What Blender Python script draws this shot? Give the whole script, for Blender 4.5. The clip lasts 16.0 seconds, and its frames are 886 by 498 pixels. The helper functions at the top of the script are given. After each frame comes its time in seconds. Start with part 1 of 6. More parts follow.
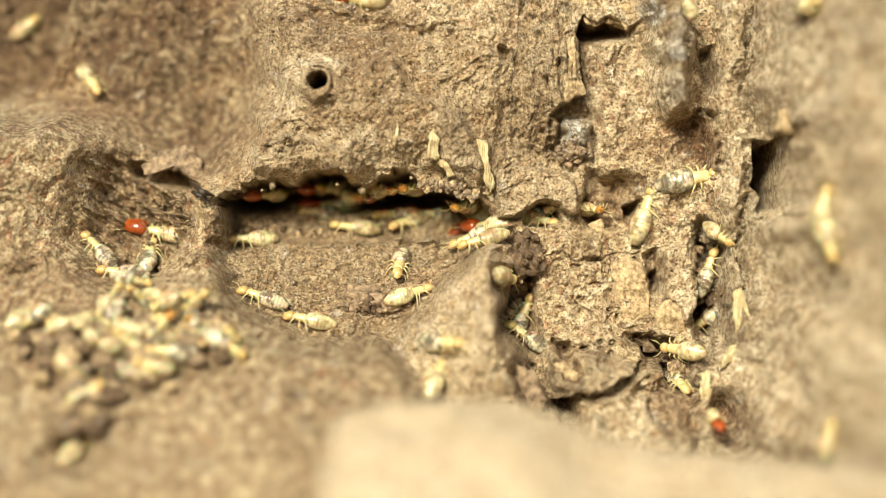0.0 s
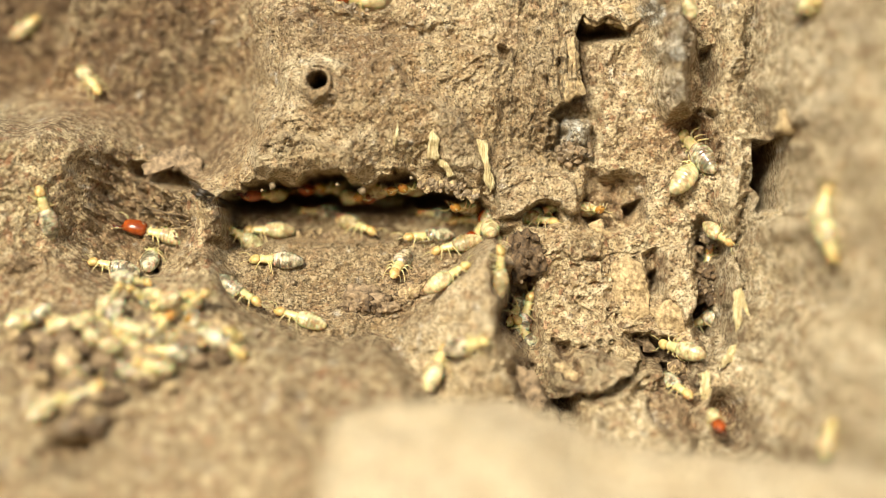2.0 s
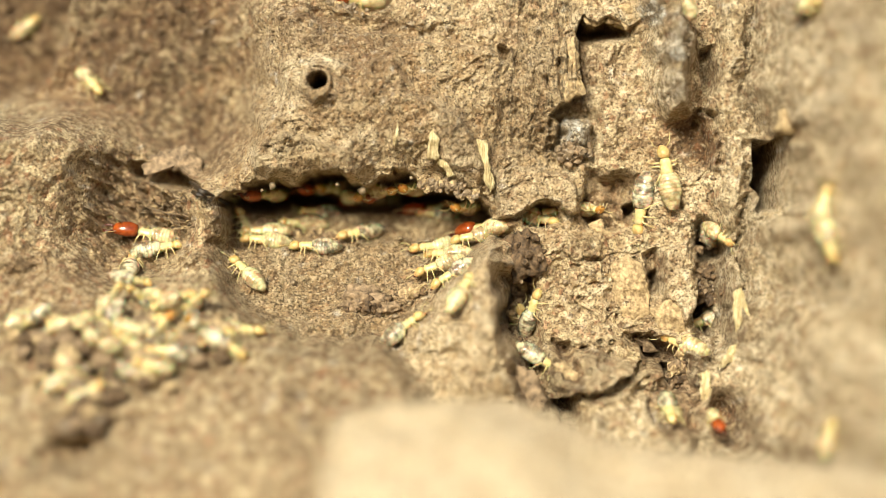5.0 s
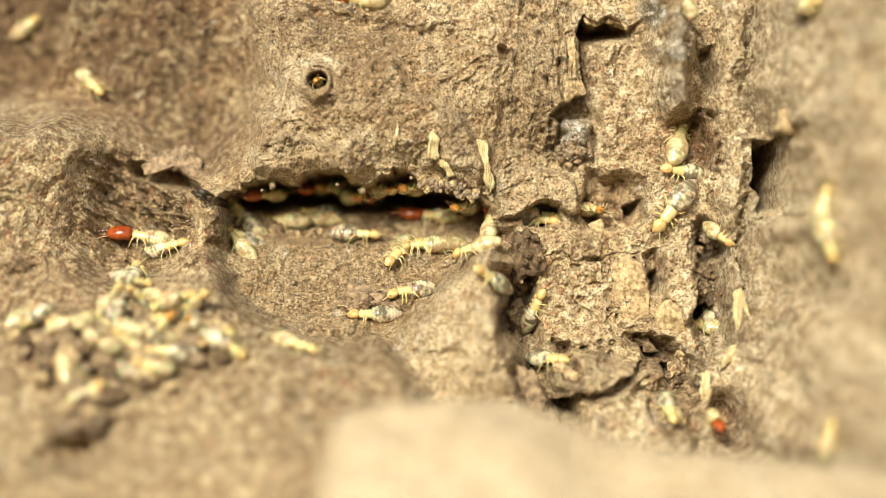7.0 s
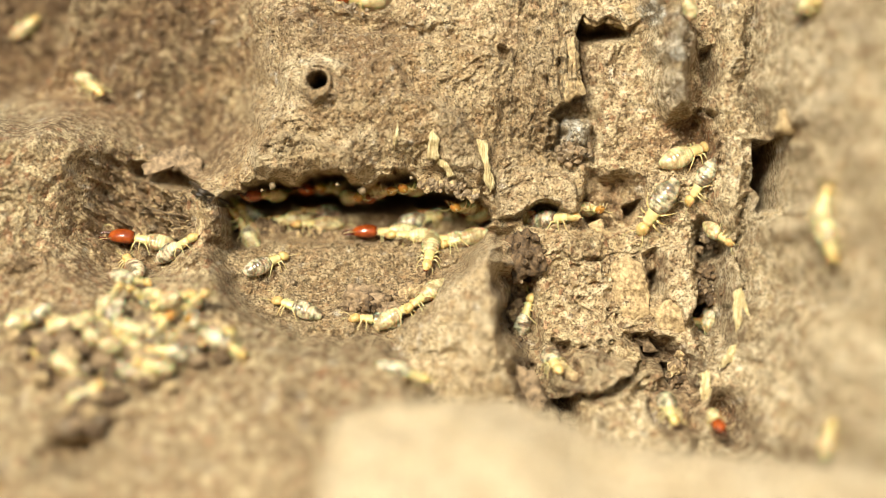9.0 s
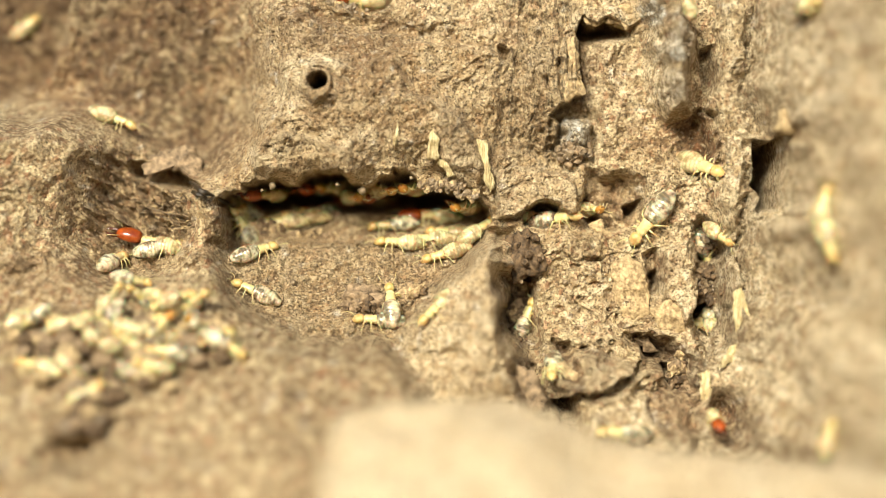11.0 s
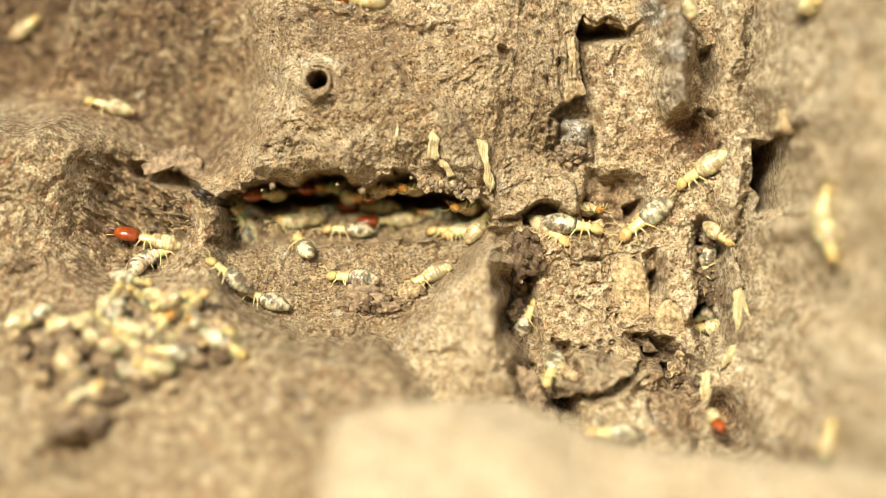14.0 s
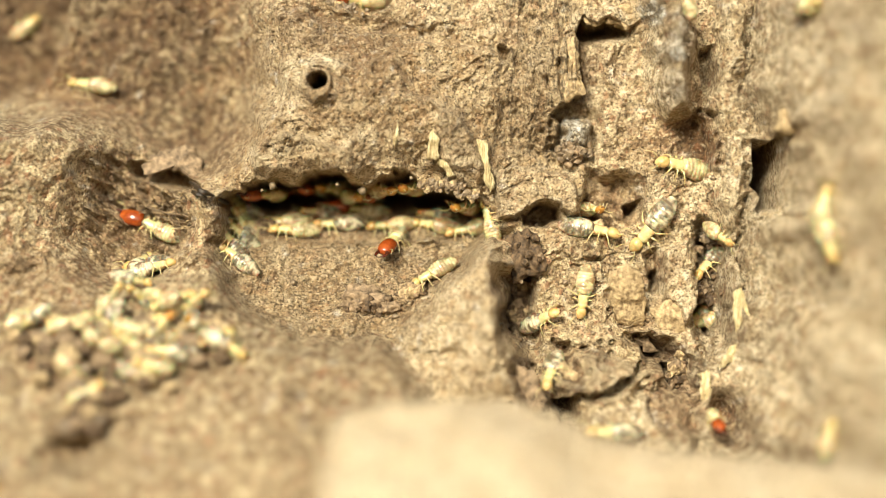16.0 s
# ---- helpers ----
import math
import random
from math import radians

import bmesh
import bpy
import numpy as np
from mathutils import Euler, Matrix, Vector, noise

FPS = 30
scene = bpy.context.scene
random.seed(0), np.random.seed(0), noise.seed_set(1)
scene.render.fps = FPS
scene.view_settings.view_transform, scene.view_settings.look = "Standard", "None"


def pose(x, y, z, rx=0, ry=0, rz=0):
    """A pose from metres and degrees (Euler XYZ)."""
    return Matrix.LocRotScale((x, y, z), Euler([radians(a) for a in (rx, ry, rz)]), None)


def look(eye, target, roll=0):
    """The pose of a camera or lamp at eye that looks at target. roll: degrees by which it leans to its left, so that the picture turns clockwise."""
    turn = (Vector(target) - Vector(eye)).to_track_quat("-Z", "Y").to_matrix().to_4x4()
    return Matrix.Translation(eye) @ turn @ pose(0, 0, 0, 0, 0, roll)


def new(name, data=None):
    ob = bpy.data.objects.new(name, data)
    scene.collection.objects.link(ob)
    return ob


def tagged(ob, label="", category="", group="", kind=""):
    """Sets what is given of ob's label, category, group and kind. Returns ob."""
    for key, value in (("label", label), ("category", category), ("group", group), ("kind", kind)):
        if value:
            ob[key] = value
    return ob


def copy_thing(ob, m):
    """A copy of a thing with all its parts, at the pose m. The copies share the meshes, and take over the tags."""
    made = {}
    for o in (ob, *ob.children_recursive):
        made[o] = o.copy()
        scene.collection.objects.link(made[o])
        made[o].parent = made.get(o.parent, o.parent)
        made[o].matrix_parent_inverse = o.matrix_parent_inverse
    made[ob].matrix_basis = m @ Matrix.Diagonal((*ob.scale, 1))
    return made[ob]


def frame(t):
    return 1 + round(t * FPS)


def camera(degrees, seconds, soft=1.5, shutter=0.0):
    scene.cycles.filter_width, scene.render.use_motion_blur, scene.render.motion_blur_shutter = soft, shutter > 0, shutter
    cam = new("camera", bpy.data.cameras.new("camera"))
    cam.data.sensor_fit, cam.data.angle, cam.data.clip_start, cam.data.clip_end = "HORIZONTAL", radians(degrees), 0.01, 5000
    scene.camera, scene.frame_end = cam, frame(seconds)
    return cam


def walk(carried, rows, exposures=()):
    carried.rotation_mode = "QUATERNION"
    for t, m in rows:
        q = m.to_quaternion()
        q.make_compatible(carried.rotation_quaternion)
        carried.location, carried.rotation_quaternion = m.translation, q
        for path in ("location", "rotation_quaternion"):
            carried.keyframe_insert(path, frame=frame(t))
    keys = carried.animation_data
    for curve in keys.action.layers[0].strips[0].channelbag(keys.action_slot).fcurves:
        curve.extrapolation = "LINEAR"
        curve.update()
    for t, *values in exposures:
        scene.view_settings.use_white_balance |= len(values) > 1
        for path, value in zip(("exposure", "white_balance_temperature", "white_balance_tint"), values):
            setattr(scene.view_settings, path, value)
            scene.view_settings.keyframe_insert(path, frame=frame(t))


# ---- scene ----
MM = 0.001
cam = camera(30, 16.0, soft=0.8)
cam.data.dof.use_dof = True
cam.data.dof.focus_distance = 0.1452
cam.data.dof.aperture_fstop = 8.8
HOLD = look((0, -0.1463, 0), (0, 0, 0))
walk(cam, [(0, HOLD), (16, HOLD)], exposures=[(0, 0.76, 6480, 6), (16, 0.86, 6480, 6)])

# world, sun
world = bpy.data.worlds.new("sky")
scene.world = world
world.use_nodes = True
wn = world.node_tree
sky = wn.nodes.new("ShaderNodeTexSky")
sky.sky_type = "NISHITA"
sky.sun_disc = False
sky.dust_density = 3.0
sky.sun_elevation = radians(28)
sky.sun_rotation = radians(195)
wn.links.new(sky.outputs[0], wn.nodes["Background"].inputs[0])
wn.nodes["Background"].inputs[1].default_value = 0.076
sun_data = bpy.data.lights.new("sun", "SUN")
sun_data.energy = 3.85
sun_data.angle = radians(18)
sun_data.color = (1.0, 0.91, 0.74)
sun = new("sun", sun_data)
sun.matrix_world = look((-0.5, -1.5, 0.84), (0, 0, 0))


# ---- materials ----
def material(name, rough=0.7):
    mat = bpy.data.materials.new(name)
    mat.use_nodes = True
    nt = mat.node_tree
    bsdf = nt.nodes["Principled BSDF"]
    bsdf.inputs["Roughness"].default_value = rough
    return mat, nt, bsdf


def tex_noise(nt, scale, detail=4.0, rough=0.6, vec=None, kind="ShaderNodeTexNoise"):
    n = nt.nodes.new(kind)
    n.inputs["Scale"].default_value = scale
    if kind == "ShaderNodeTexNoise":
        n.inputs["Detail"].default_value = detail
        n.inputs["Roughness"].default_value = rough
    if vec is not None:
        nt.links.new(vec, n.inputs["Vector"])
    return n


def ramp(nt, fac, stops):
    r = nt.nodes.new("ShaderNodeValToRGB")
    while len(r.color_ramp.elements) < len(stops):
        r.color_ramp.elements.new(0.5)
    for e, (p, c) in zip(r.color_ramp.elements, stops):
        e.position = p
        e.color = (*c, 1) if len(c) == 3 else c
    nt.links.new(fac, r.inputs[0])
    return r.outputs[0]


def blend(nt, fac, a, b, mode="MIX"):
    m = nt.nodes.new("ShaderNodeMix")
    m.data_type = "RGBA"
    m.blend_type = mode
    for sock, val in ((m.inputs[0], fac), (m.inputs[6], a), (m.inputs[7], b)):
        if isinstance(val, (int, float)):
            sock.default_value = val
        elif isinstance(val, tuple):
            sock.default_value = (*val, 1)
        else:
            nt.links.new(val, sock)
    return m.outputs[2]


def bump(nt, bsdf, height, dist, strength=1.0, chain=None):
    b = nt.nodes.new("ShaderNodeBump")
    b.inputs["Distance"].default_value = dist
    b.inputs["Strength"].default_value = strength
    nt.links.new(height, b.inputs["Height"])
    if chain is not None:
        nt.links.new(chain, b.inputs["Normal"])
    nt.links.new(b.outputs[0], bsdf.inputs["Normal"])
    return b.outputs[0]


def attribute(nt, name):
    a = nt.nodes.new("ShaderNodeAttribute")
    a.attribute_name = name
    return a.outputs["Fac"]


def bark_material():
    mat, nt, bsdf = material("bark", 0.78)
    co = nt.nodes.new("ShaderNodeTexCoord").outputs["Object"]
    broad = tex_noise(nt, 95, 5, 0.65, co)
    blot = tex_noise(nt, 420, 4, 0.6, co)
    flecks = tex_noise(nt, 1250, 3, 0.55, co)
    grain = tex_noise(nt, 4200, 3, 0.7, co)
    bent = nt.nodes.new("ShaderNodeMix")
    bent.data_type = "VECTOR"
    bent.inputs[0].default_value = 0.0009
    nt.links.new(co, bent.inputs[4])
    nt.links.new(blot.outputs["Color"], bent.inputs[5])
    cells = tex_noise(nt, 1900, vec=bent.outputs[1], kind="ShaderNodeTexVoronoi")
    sand = tex_noise(nt, 4600, vec=co, kind="ShaderNodeTexVoronoi")
    cracks = tex_noise(nt, 260, vec=bent.outputs[1], kind="ShaderNodeTexVoronoi")
    cracks.feature = "DISTANCE_TO_EDGE"
    shade = nt.nodes.new("ShaderNodeSeparateColor")
    nt.links.new(cells.outputs["Color"], shade.inputs[0])
    speck = nt.nodes.new("ShaderNodeSeparateColor")
    nt.links.new(sand.outputs["Color"], speck.inputs[0])

    def over_ramp(fac, low, high, top, under, colour):
        return blend(nt, ramp(nt, fac, [(low, (0, 0, 0)), (high, (top, top, top))]), under, colour)

    def under_ramp(fac, low, high, top, under, colour):
        return blend(nt, ramp(nt, fac, [(low, (top, top, top)), (high, (0, 0, 0))]), under, colour)

    # flecked bark: pale cells over tan, with rusty and dark ones between
    base = ramp(nt, broad.outputs[0], [(0.28, (0.27, 0.175, 0.085)), (0.5, (0.42, 0.295, 0.15)), (0.72, (0.54, 0.405, 0.22))])
    flecked = over_ramp(blot.outputs[0], 0.54, 0.70, 0.6, base, (0.34, 0.18, 0.085))
    flecked = over_ramp(flecks.outputs[0], 0.51, 0.58, 0.8, flecked, (0.70, 0.56, 0.33))
    flecked = under_ramp(flecks.outputs[0], 0.34, 0.45, 0.75, flecked, (0.19, 0.115, 0.055))
    flecked = over_ramp(shade.outputs[0], 0.66, 0.76, 0.6, flecked, (0.74, 0.60, 0.36))
    flecked = over_ramp(shade.outputs[1], 0.82, 0.90, 0.5, flecked, (0.20, 0.12, 0.06))
    flecked = over_ramp(shade.outputs[2], 0.88, 0.93, 0.5, flecked, (0.42, 0.17, 0.08))
    # weathered bark: fine sandy grain on quiet tan, a few pale scabs
    worn = ramp(nt, blot.outputs[0], [(0.32, (0.29, 0.19, 0.095)), (0.42, (0.40, 0.265, 0.13)), (0.50, (0.46, 0.335, 0.18)), (0.58, (0.47, 0.36, 0.215)), (0.68, (0.66, 0.51, 0.29))])
    worn = over_ramp(flecks.outputs[0], 0.60, 0.70, 0.35, worn, (0.68, 0.55, 0.34))
    worn = under_ramp(flecks.outputs[0], 0.32, 0.42, 0.45, worn, (0.21, 0.14, 0.075))
    worn = over_ramp(broad.outputs[0], 0.54, 0.66, 0.55, worn, (0.45, 0.255, 0.12))
    worn = over_ramp(shade.outputs[1], 0.92, 0.96, 0.35, worn, (0.72, 0.60, 0.38))
    col = blend(nt, attribute(nt, "mottle"), worn, flecked)
    # pale scurf
    light = blend(nt, ramp(nt, flecks.outputs[0], [(0.40, (0, 0, 0)), (0.54, (1, 1, 1))]), (0.56, 0.42, 0.235), (0.84, 0.71, 0.48))
    light = over_ramp(shade.outputs[2], 0.82, 0.9, 0.45, light, (0.46, 0.27, 0.14))
    col = blend(nt, attribute(nt, "pale"), col, light)
    # rusty brown inner bark, and the pit's brown shadow painted with it
    rusty = ramp(nt, flecks.outputs[0], [(0.34, (0.13, 0.065, 0.026)), (0.47, (0.24, 0.13, 0.055)), (0.56, (0.36, 0.215, 0.10)), (0.66, (0.55, 0.40, 0.21))])
    rusty = over_ramp(shade.outputs[0], 0.86, 0.92, 0.6, rusty, (0.36, 0.13, 0.05))
    col = blend(nt, attribute(nt, "rust_shade"), col, rusty)
    # grey chalk
    chalk = ramp(nt, flecks.outputs[0], [(0.36, (0.30, 0.25, 0.17)), (0.50, (0.66, 0.61, 0.50)), (0.60, (0.88, 0.86, 0.79))])
    col = blend(nt, attribute(nt, "ash"), col, chalk)
    # sandy specks of the grain
    col = over_ramp(speck.outputs[0], 0.80, 0.86, 0.5, col, (0.16, 0.095, 0.045))
    col = over_ramp(speck.outputs[1], 0.86, 0.91, 0.55, col, (0.78, 0.64, 0.41))
    col = under_ramp(grain.outputs[0], 0.37, 0.46, 0.85, col, (0.07, 0.043, 0.02))
    heights = []
    for name, squeeze in (("ledge", (0.3, 1, 1)), ("furrow", (1, 1, 0.22))):
        mp = nt.nodes.new("ShaderNodeMapping")
        mp.inputs["Scale"].default_value = squeeze
        nt.links.new(co, mp.inputs[0])
        streak = tex_noise(nt, 4600, 3, 0.6, mp.outputs[0])
        both = nt.nodes.new("ShaderNodeMath")
        both.operation = "MULTIPLY"
        nt.links.new(attribute(nt, name), both.inputs[0])
        nt.links.new(ramp(nt, streak.outputs[0], [(0.36, (0.6, 0.6, 0.6)), (0.46, (0, 0, 0))]), both.inputs[1])
        col = blend(nt, both.outputs[0], col, (0.13, 0.085, 0.04))
        heights.append(both.outputs[0])
    # hairline cracks where the bark is dry
    split = nt.nodes.new("ShaderNodeMath")
    split.operation = "MULTIPLY"
    nt.links.new(ramp(nt, cracks.outputs["Distance"], [(0.0, (1, 1, 1)), (0.012, (0, 0, 0))]), split.inputs[0])
    nt.links.new(ramp(nt, broad.outputs[0], [(0.52, (0, 0, 0)), (0.58, (0.7, 0.7, 0.7))]), split.inputs[1])
    col = blend(nt, split.outputs[0], col, (0.10, 0.06, 0.03))
    # dark soil and stains, and the painted shade of slot, holes and clefts
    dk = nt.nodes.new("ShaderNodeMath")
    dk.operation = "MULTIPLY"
    nt.links.new(attribute(nt, "grime_shade"), dk.inputs[0])
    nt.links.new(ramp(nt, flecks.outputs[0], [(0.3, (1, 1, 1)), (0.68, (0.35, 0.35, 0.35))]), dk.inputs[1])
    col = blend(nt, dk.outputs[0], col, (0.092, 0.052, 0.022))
    nt.links.new(col, bsdf.inputs["Base Color"])
    n0 = bump(nt, bsdf, shade.outputs[0], 0.00012, 0.8)
    for height in heights:
        n0 = bump(nt, bsdf, height, -0.00025, 1.0, n0)
    n0 = bump(nt, bsdf, flecks.outputs[0], 0.00035, 1.0, n0)
    n0 = bump(nt, bsdf, sand.outputs["Distance"], -0.00013, 1.0, n0)
    bump(nt, bsdf, grain.outputs[0], 0.0004, 1.0, n0)
    return mat


def plain_material(name, lo, hi, scale, rough, relief=0.00003, subsurf=0.0):
    mat, nt, bsdf = material(name, rough)
    co = nt.nodes.new("ShaderNodeTexCoord").outputs["Object"]
    n = tex_noise(nt, scale, 4, 0.6, co)
    nt.links.new(ramp(nt, n.outputs[0], [(0.35, lo), (0.65, hi)]), bsdf.inputs["Base Color"])
    if relief:
        bump(nt, bsdf, n.outputs[0], relief, 0.8)
    if subsurf:
        bsdf.inputs["Subsurface Weight"].default_value = subsurf
        bsdf.inputs["Subsurface Scale"].default_value = 0.0005
    return mat


def abdomen_material(name, body, dark, amount):
    mat, nt, bsdf = material(name, 0.2)
    tc = nt.nodes.new("ShaderNodeTexCoord")
    oi = nt.nodes.new("ShaderNodeObjectInfo")
    add = nt.nodes.new("ShaderNodeVectorMath")
    add.operation = "ADD"
    nt.links.new(tc.outputs["Object"], add.inputs[0])
    nt.links.new(oi.outputs["Random"], add.inputs[1])
    stretch = nt.nodes.new("ShaderNodeMapping")
    stretch.inputs["Scale"].default_value = (1.15, 0.85, 0.85)
    nt.links.new(add.outputs[0], stretch.inputs[0])
    blot = tex_noise(nt, 1250, 4, 0.6, stretch.outputs[0])
    col = blend(nt, ramp(nt, blot.outputs[0], [(0.5 - 0.1 * amount, (0, 0, 0)), (0.62 - 0.06 * amount, (1, 1, 1))]), body, dark)
    faint = nt.nodes.new("ShaderNodeMath")
    faint.operation = "MULTIPLY"
    faint.inputs[1].default_value = 0.4
    nt.links.new(attribute(nt, "rim"), faint.inputs[0])
    col = blend(nt, faint.outputs[0], col, (0.30, 0.23, 0.12))
    nt.links.new(col, bsdf.inputs["Base Color"])
    bsdf.inputs["Coat Weight"].default_value = 0.25
    bsdf.inputs["Coat Roughness"].default_value = 0.15
    bsdf.inputs["Subsurface Weight"].default_value = 0.6
    bsdf.inputs["Subsurface Scale"].default_value = 0.0004
    return mat


def wood_material():
    """Torn fresh wood with upright fibres."""
    mat, nt, bsdf = material("fresh wood", 0.6)
    co = nt.nodes.new("ShaderNodeTexCoord").outputs["Object"]
    mp = nt.nodes.new("ShaderNodeMapping")
    mp.inputs["Scale"].default_value = (1.6, 1.0, 0.22)
    mp.inputs["Rotation"].default_value = (0, radians(12), 0)
    nt.links.new(co, mp.inputs[0])
    fibre = tex_noise(nt, 3600, 4, 0.65, mp.outputs[0])
    stain = tex_noise(nt, 900, 3, 0.5, co)
    col = ramp(nt, fibre.outputs[0], [(0.36, (0.36, 0.26, 0.11)), (0.48, (0.60, 0.49, 0.25)), (0.60, (0.76, 0.66, 0.39))])
    col = blend(nt, ramp(nt, stain.outputs[0], [(0.52, (0, 0, 0)), (0.66, (0.6, 0.6, 0.6))]), col, (0.42, 0.29, 0.14))
    nt.links.new(col, bsdf.inputs["Base Color"])
    bump(nt, bsdf, fibre.outputs[0], 0.0004, 1.0)
    return mat


BARK = bark_material()
HEAD_YELLOW = plain_material("amber head", (0.40, 0.25, 0.08), (0.59, 0.46, 0.20), 1300, 0.22, 0, 0.4)
HEAD_AMBER = plain_material("orange amber head", (0.30, 0.12, 0.02), (0.50, 0.27, 0.06), 1300, 0.2, 0, 0.4)
HEAD_RED = plain_material("red head", (0.14, 0.022, 0.005), (0.31, 0.066, 0.012), 900, 0.14, 0, 0.1)
JAW = plain_material("dark jaw", (0.035, 0.008, 0.004), (0.09, 0.02, 0.01), 1500, 0.25, 0)
CREAM = plain_material("cream cuticle", (0.50, 0.41, 0.17), (0.66, 0.58, 0.32), 1800, 0.25, 0, 0.4)
LIMB = plain_material("straw leg", (0.46, 0.36, 0.14), (0.60, 0.50, 0.25), 2500, 0.35, 0, 0.2)
BELLY_GREY = abdomen_material("mottled belly", (0.60, 0.545, 0.38), (0.13, 0.105, 0.07), 0.8)
BELLY_CREAM = abdomen_material("cream belly", (0.62, 0.55, 0.32), (0.30, 0.23, 0.12), 0.7)
CHAR = plain_material("blackened twig", (0.008, 0.006, 0.004), (0.06, 0.042, 0.024), 2600, 0.35, 0.0002)
WOOD = wood_material()
FLAKE = plain_material("bark flake", (0.17, 0.11, 0.052), (0.58, 0.44, 0.24), 2300, 0.78, 0.0004)
DARK_FLAKE = plain_material("dark flake", (0.08, 0.052, 0.027), (0.34, 0.24, 0.14), 1800, 0.75, 0.0003)
SOIL = plain_material("dark frass", (0.03, 0.018, 0.009), (0.17, 0.108, 0.054), 2200, 0.8, 0.0002)
GRAIN = plain_material("grey pellet", (0.08, 0.055, 0.033), (0.28, 0.21, 0.13), 2400, 0.38, 0.0001)

# -- relief of the bark face: mm proud of the plane y = 0, over x and z in mm
TABLE = np.random.RandomState(7).rand(256, 256)
STEP = 0.08
LEFT, RIGHT, LOW, HIGH = -49.6, 49.6, -30.4, 30.4


def rough(x, z, cell, seed):
    """Smooth value noise, -1 to 1."""
    a, b = x / cell + 37.3 * seed, z / cell + 91.7 * seed
    i, j = np.floor(a).astype(int), np.floor(b).astype(int)
    f, g = a - i, b - j
    f, g = f * f * (3 - 2 * f), g * g * (3 - 2 * g)
    i, j, k, m = i % 256, j % 256, (i + 1) % 256, (j + 1) % 256
    return 2 * ((TABLE[i, j] * (1 - f) + TABLE[k, j] * f) * (1 - g) + (TABLE[i, m] * (1 - f) + TABLE[k, m] * f) * g) - 1


def fractal(x, z, cell, seed, octaves=4, fall=0.5):
    return sum(fall ** k * rough(x, z, cell / 2 ** k, seed + k) for k in range(octaves))


def smooth(a, b, v):
    s = np.clip((v - a) / (b - a), 0, 1)
    return s * s * (3 - 2 * s)


def inside(x, z, corners, soft=0.5, ragged=0.0, seed=1, cell=1.2):
    """1 in the outline, 0 outside it, over an edge that is soft mm wide and ragged mm uneven."""
    near_by = 1.0 + soft + 2.5 * ragged
    xs, zs = [p[0] for p in corners], [p[1] for p in corners]
    pick = (x > min(xs) - near_by) & (x < max(xs) + near_by) & (z > min(zs) - near_by) & (z < max(zs) + near_by)
    out = np.zeros(x.shape)
    if not pick.any():
        return out
    x, z = x[pick], z[pick]
    if ragged:
        x, z = x + ragged * fractal(x, z, cell, seed, 3), z + ragged * fractal(x, z, cell, seed + 9, 3)
    best, odd = np.full(x.shape, 1e9), np.zeros(x.shape, bool)
    for (ax, az), (bx, bz) in zip(corners, corners[1:] + corners[:1]):
        ex, ez = bx - ax, bz - az
        s = np.clip(((x - ax) * ex + (z - az) * ez) / (ex * ex + ez * ez + 1e-9), 0, 1)
        best = np.minimum(best, (x - ax - s * ex) ** 2 + (z - az - s * ez) ** 2)
        odd ^= ((az > z) != (bz > z)) & (x < ex * (z - az) / (ez if abs(ez) > 1e-9 else 1e-9) + ax)
    d = np.sqrt(best) * np.where(odd, -1, 1)
    out[pick] = smooth(soft, -soft, d)
    return out


def mound(x, z, cx, cz, rx, rz, turn=0.0, power=2.0):
    """A rounded hump, 1 at its middle and 0 at its rim."""
    c, s = math.cos(math.radians(turn)), math.sin(math.radians(turn))
    a, b = ((x - cx) * c + (z - cz) * s) / rx, ((z - cz) * c - (x - cx) * s) / rz
    return smooth(1, 0, (np.abs(a) ** power + np.abs(b) ** power) ** (1 / power))


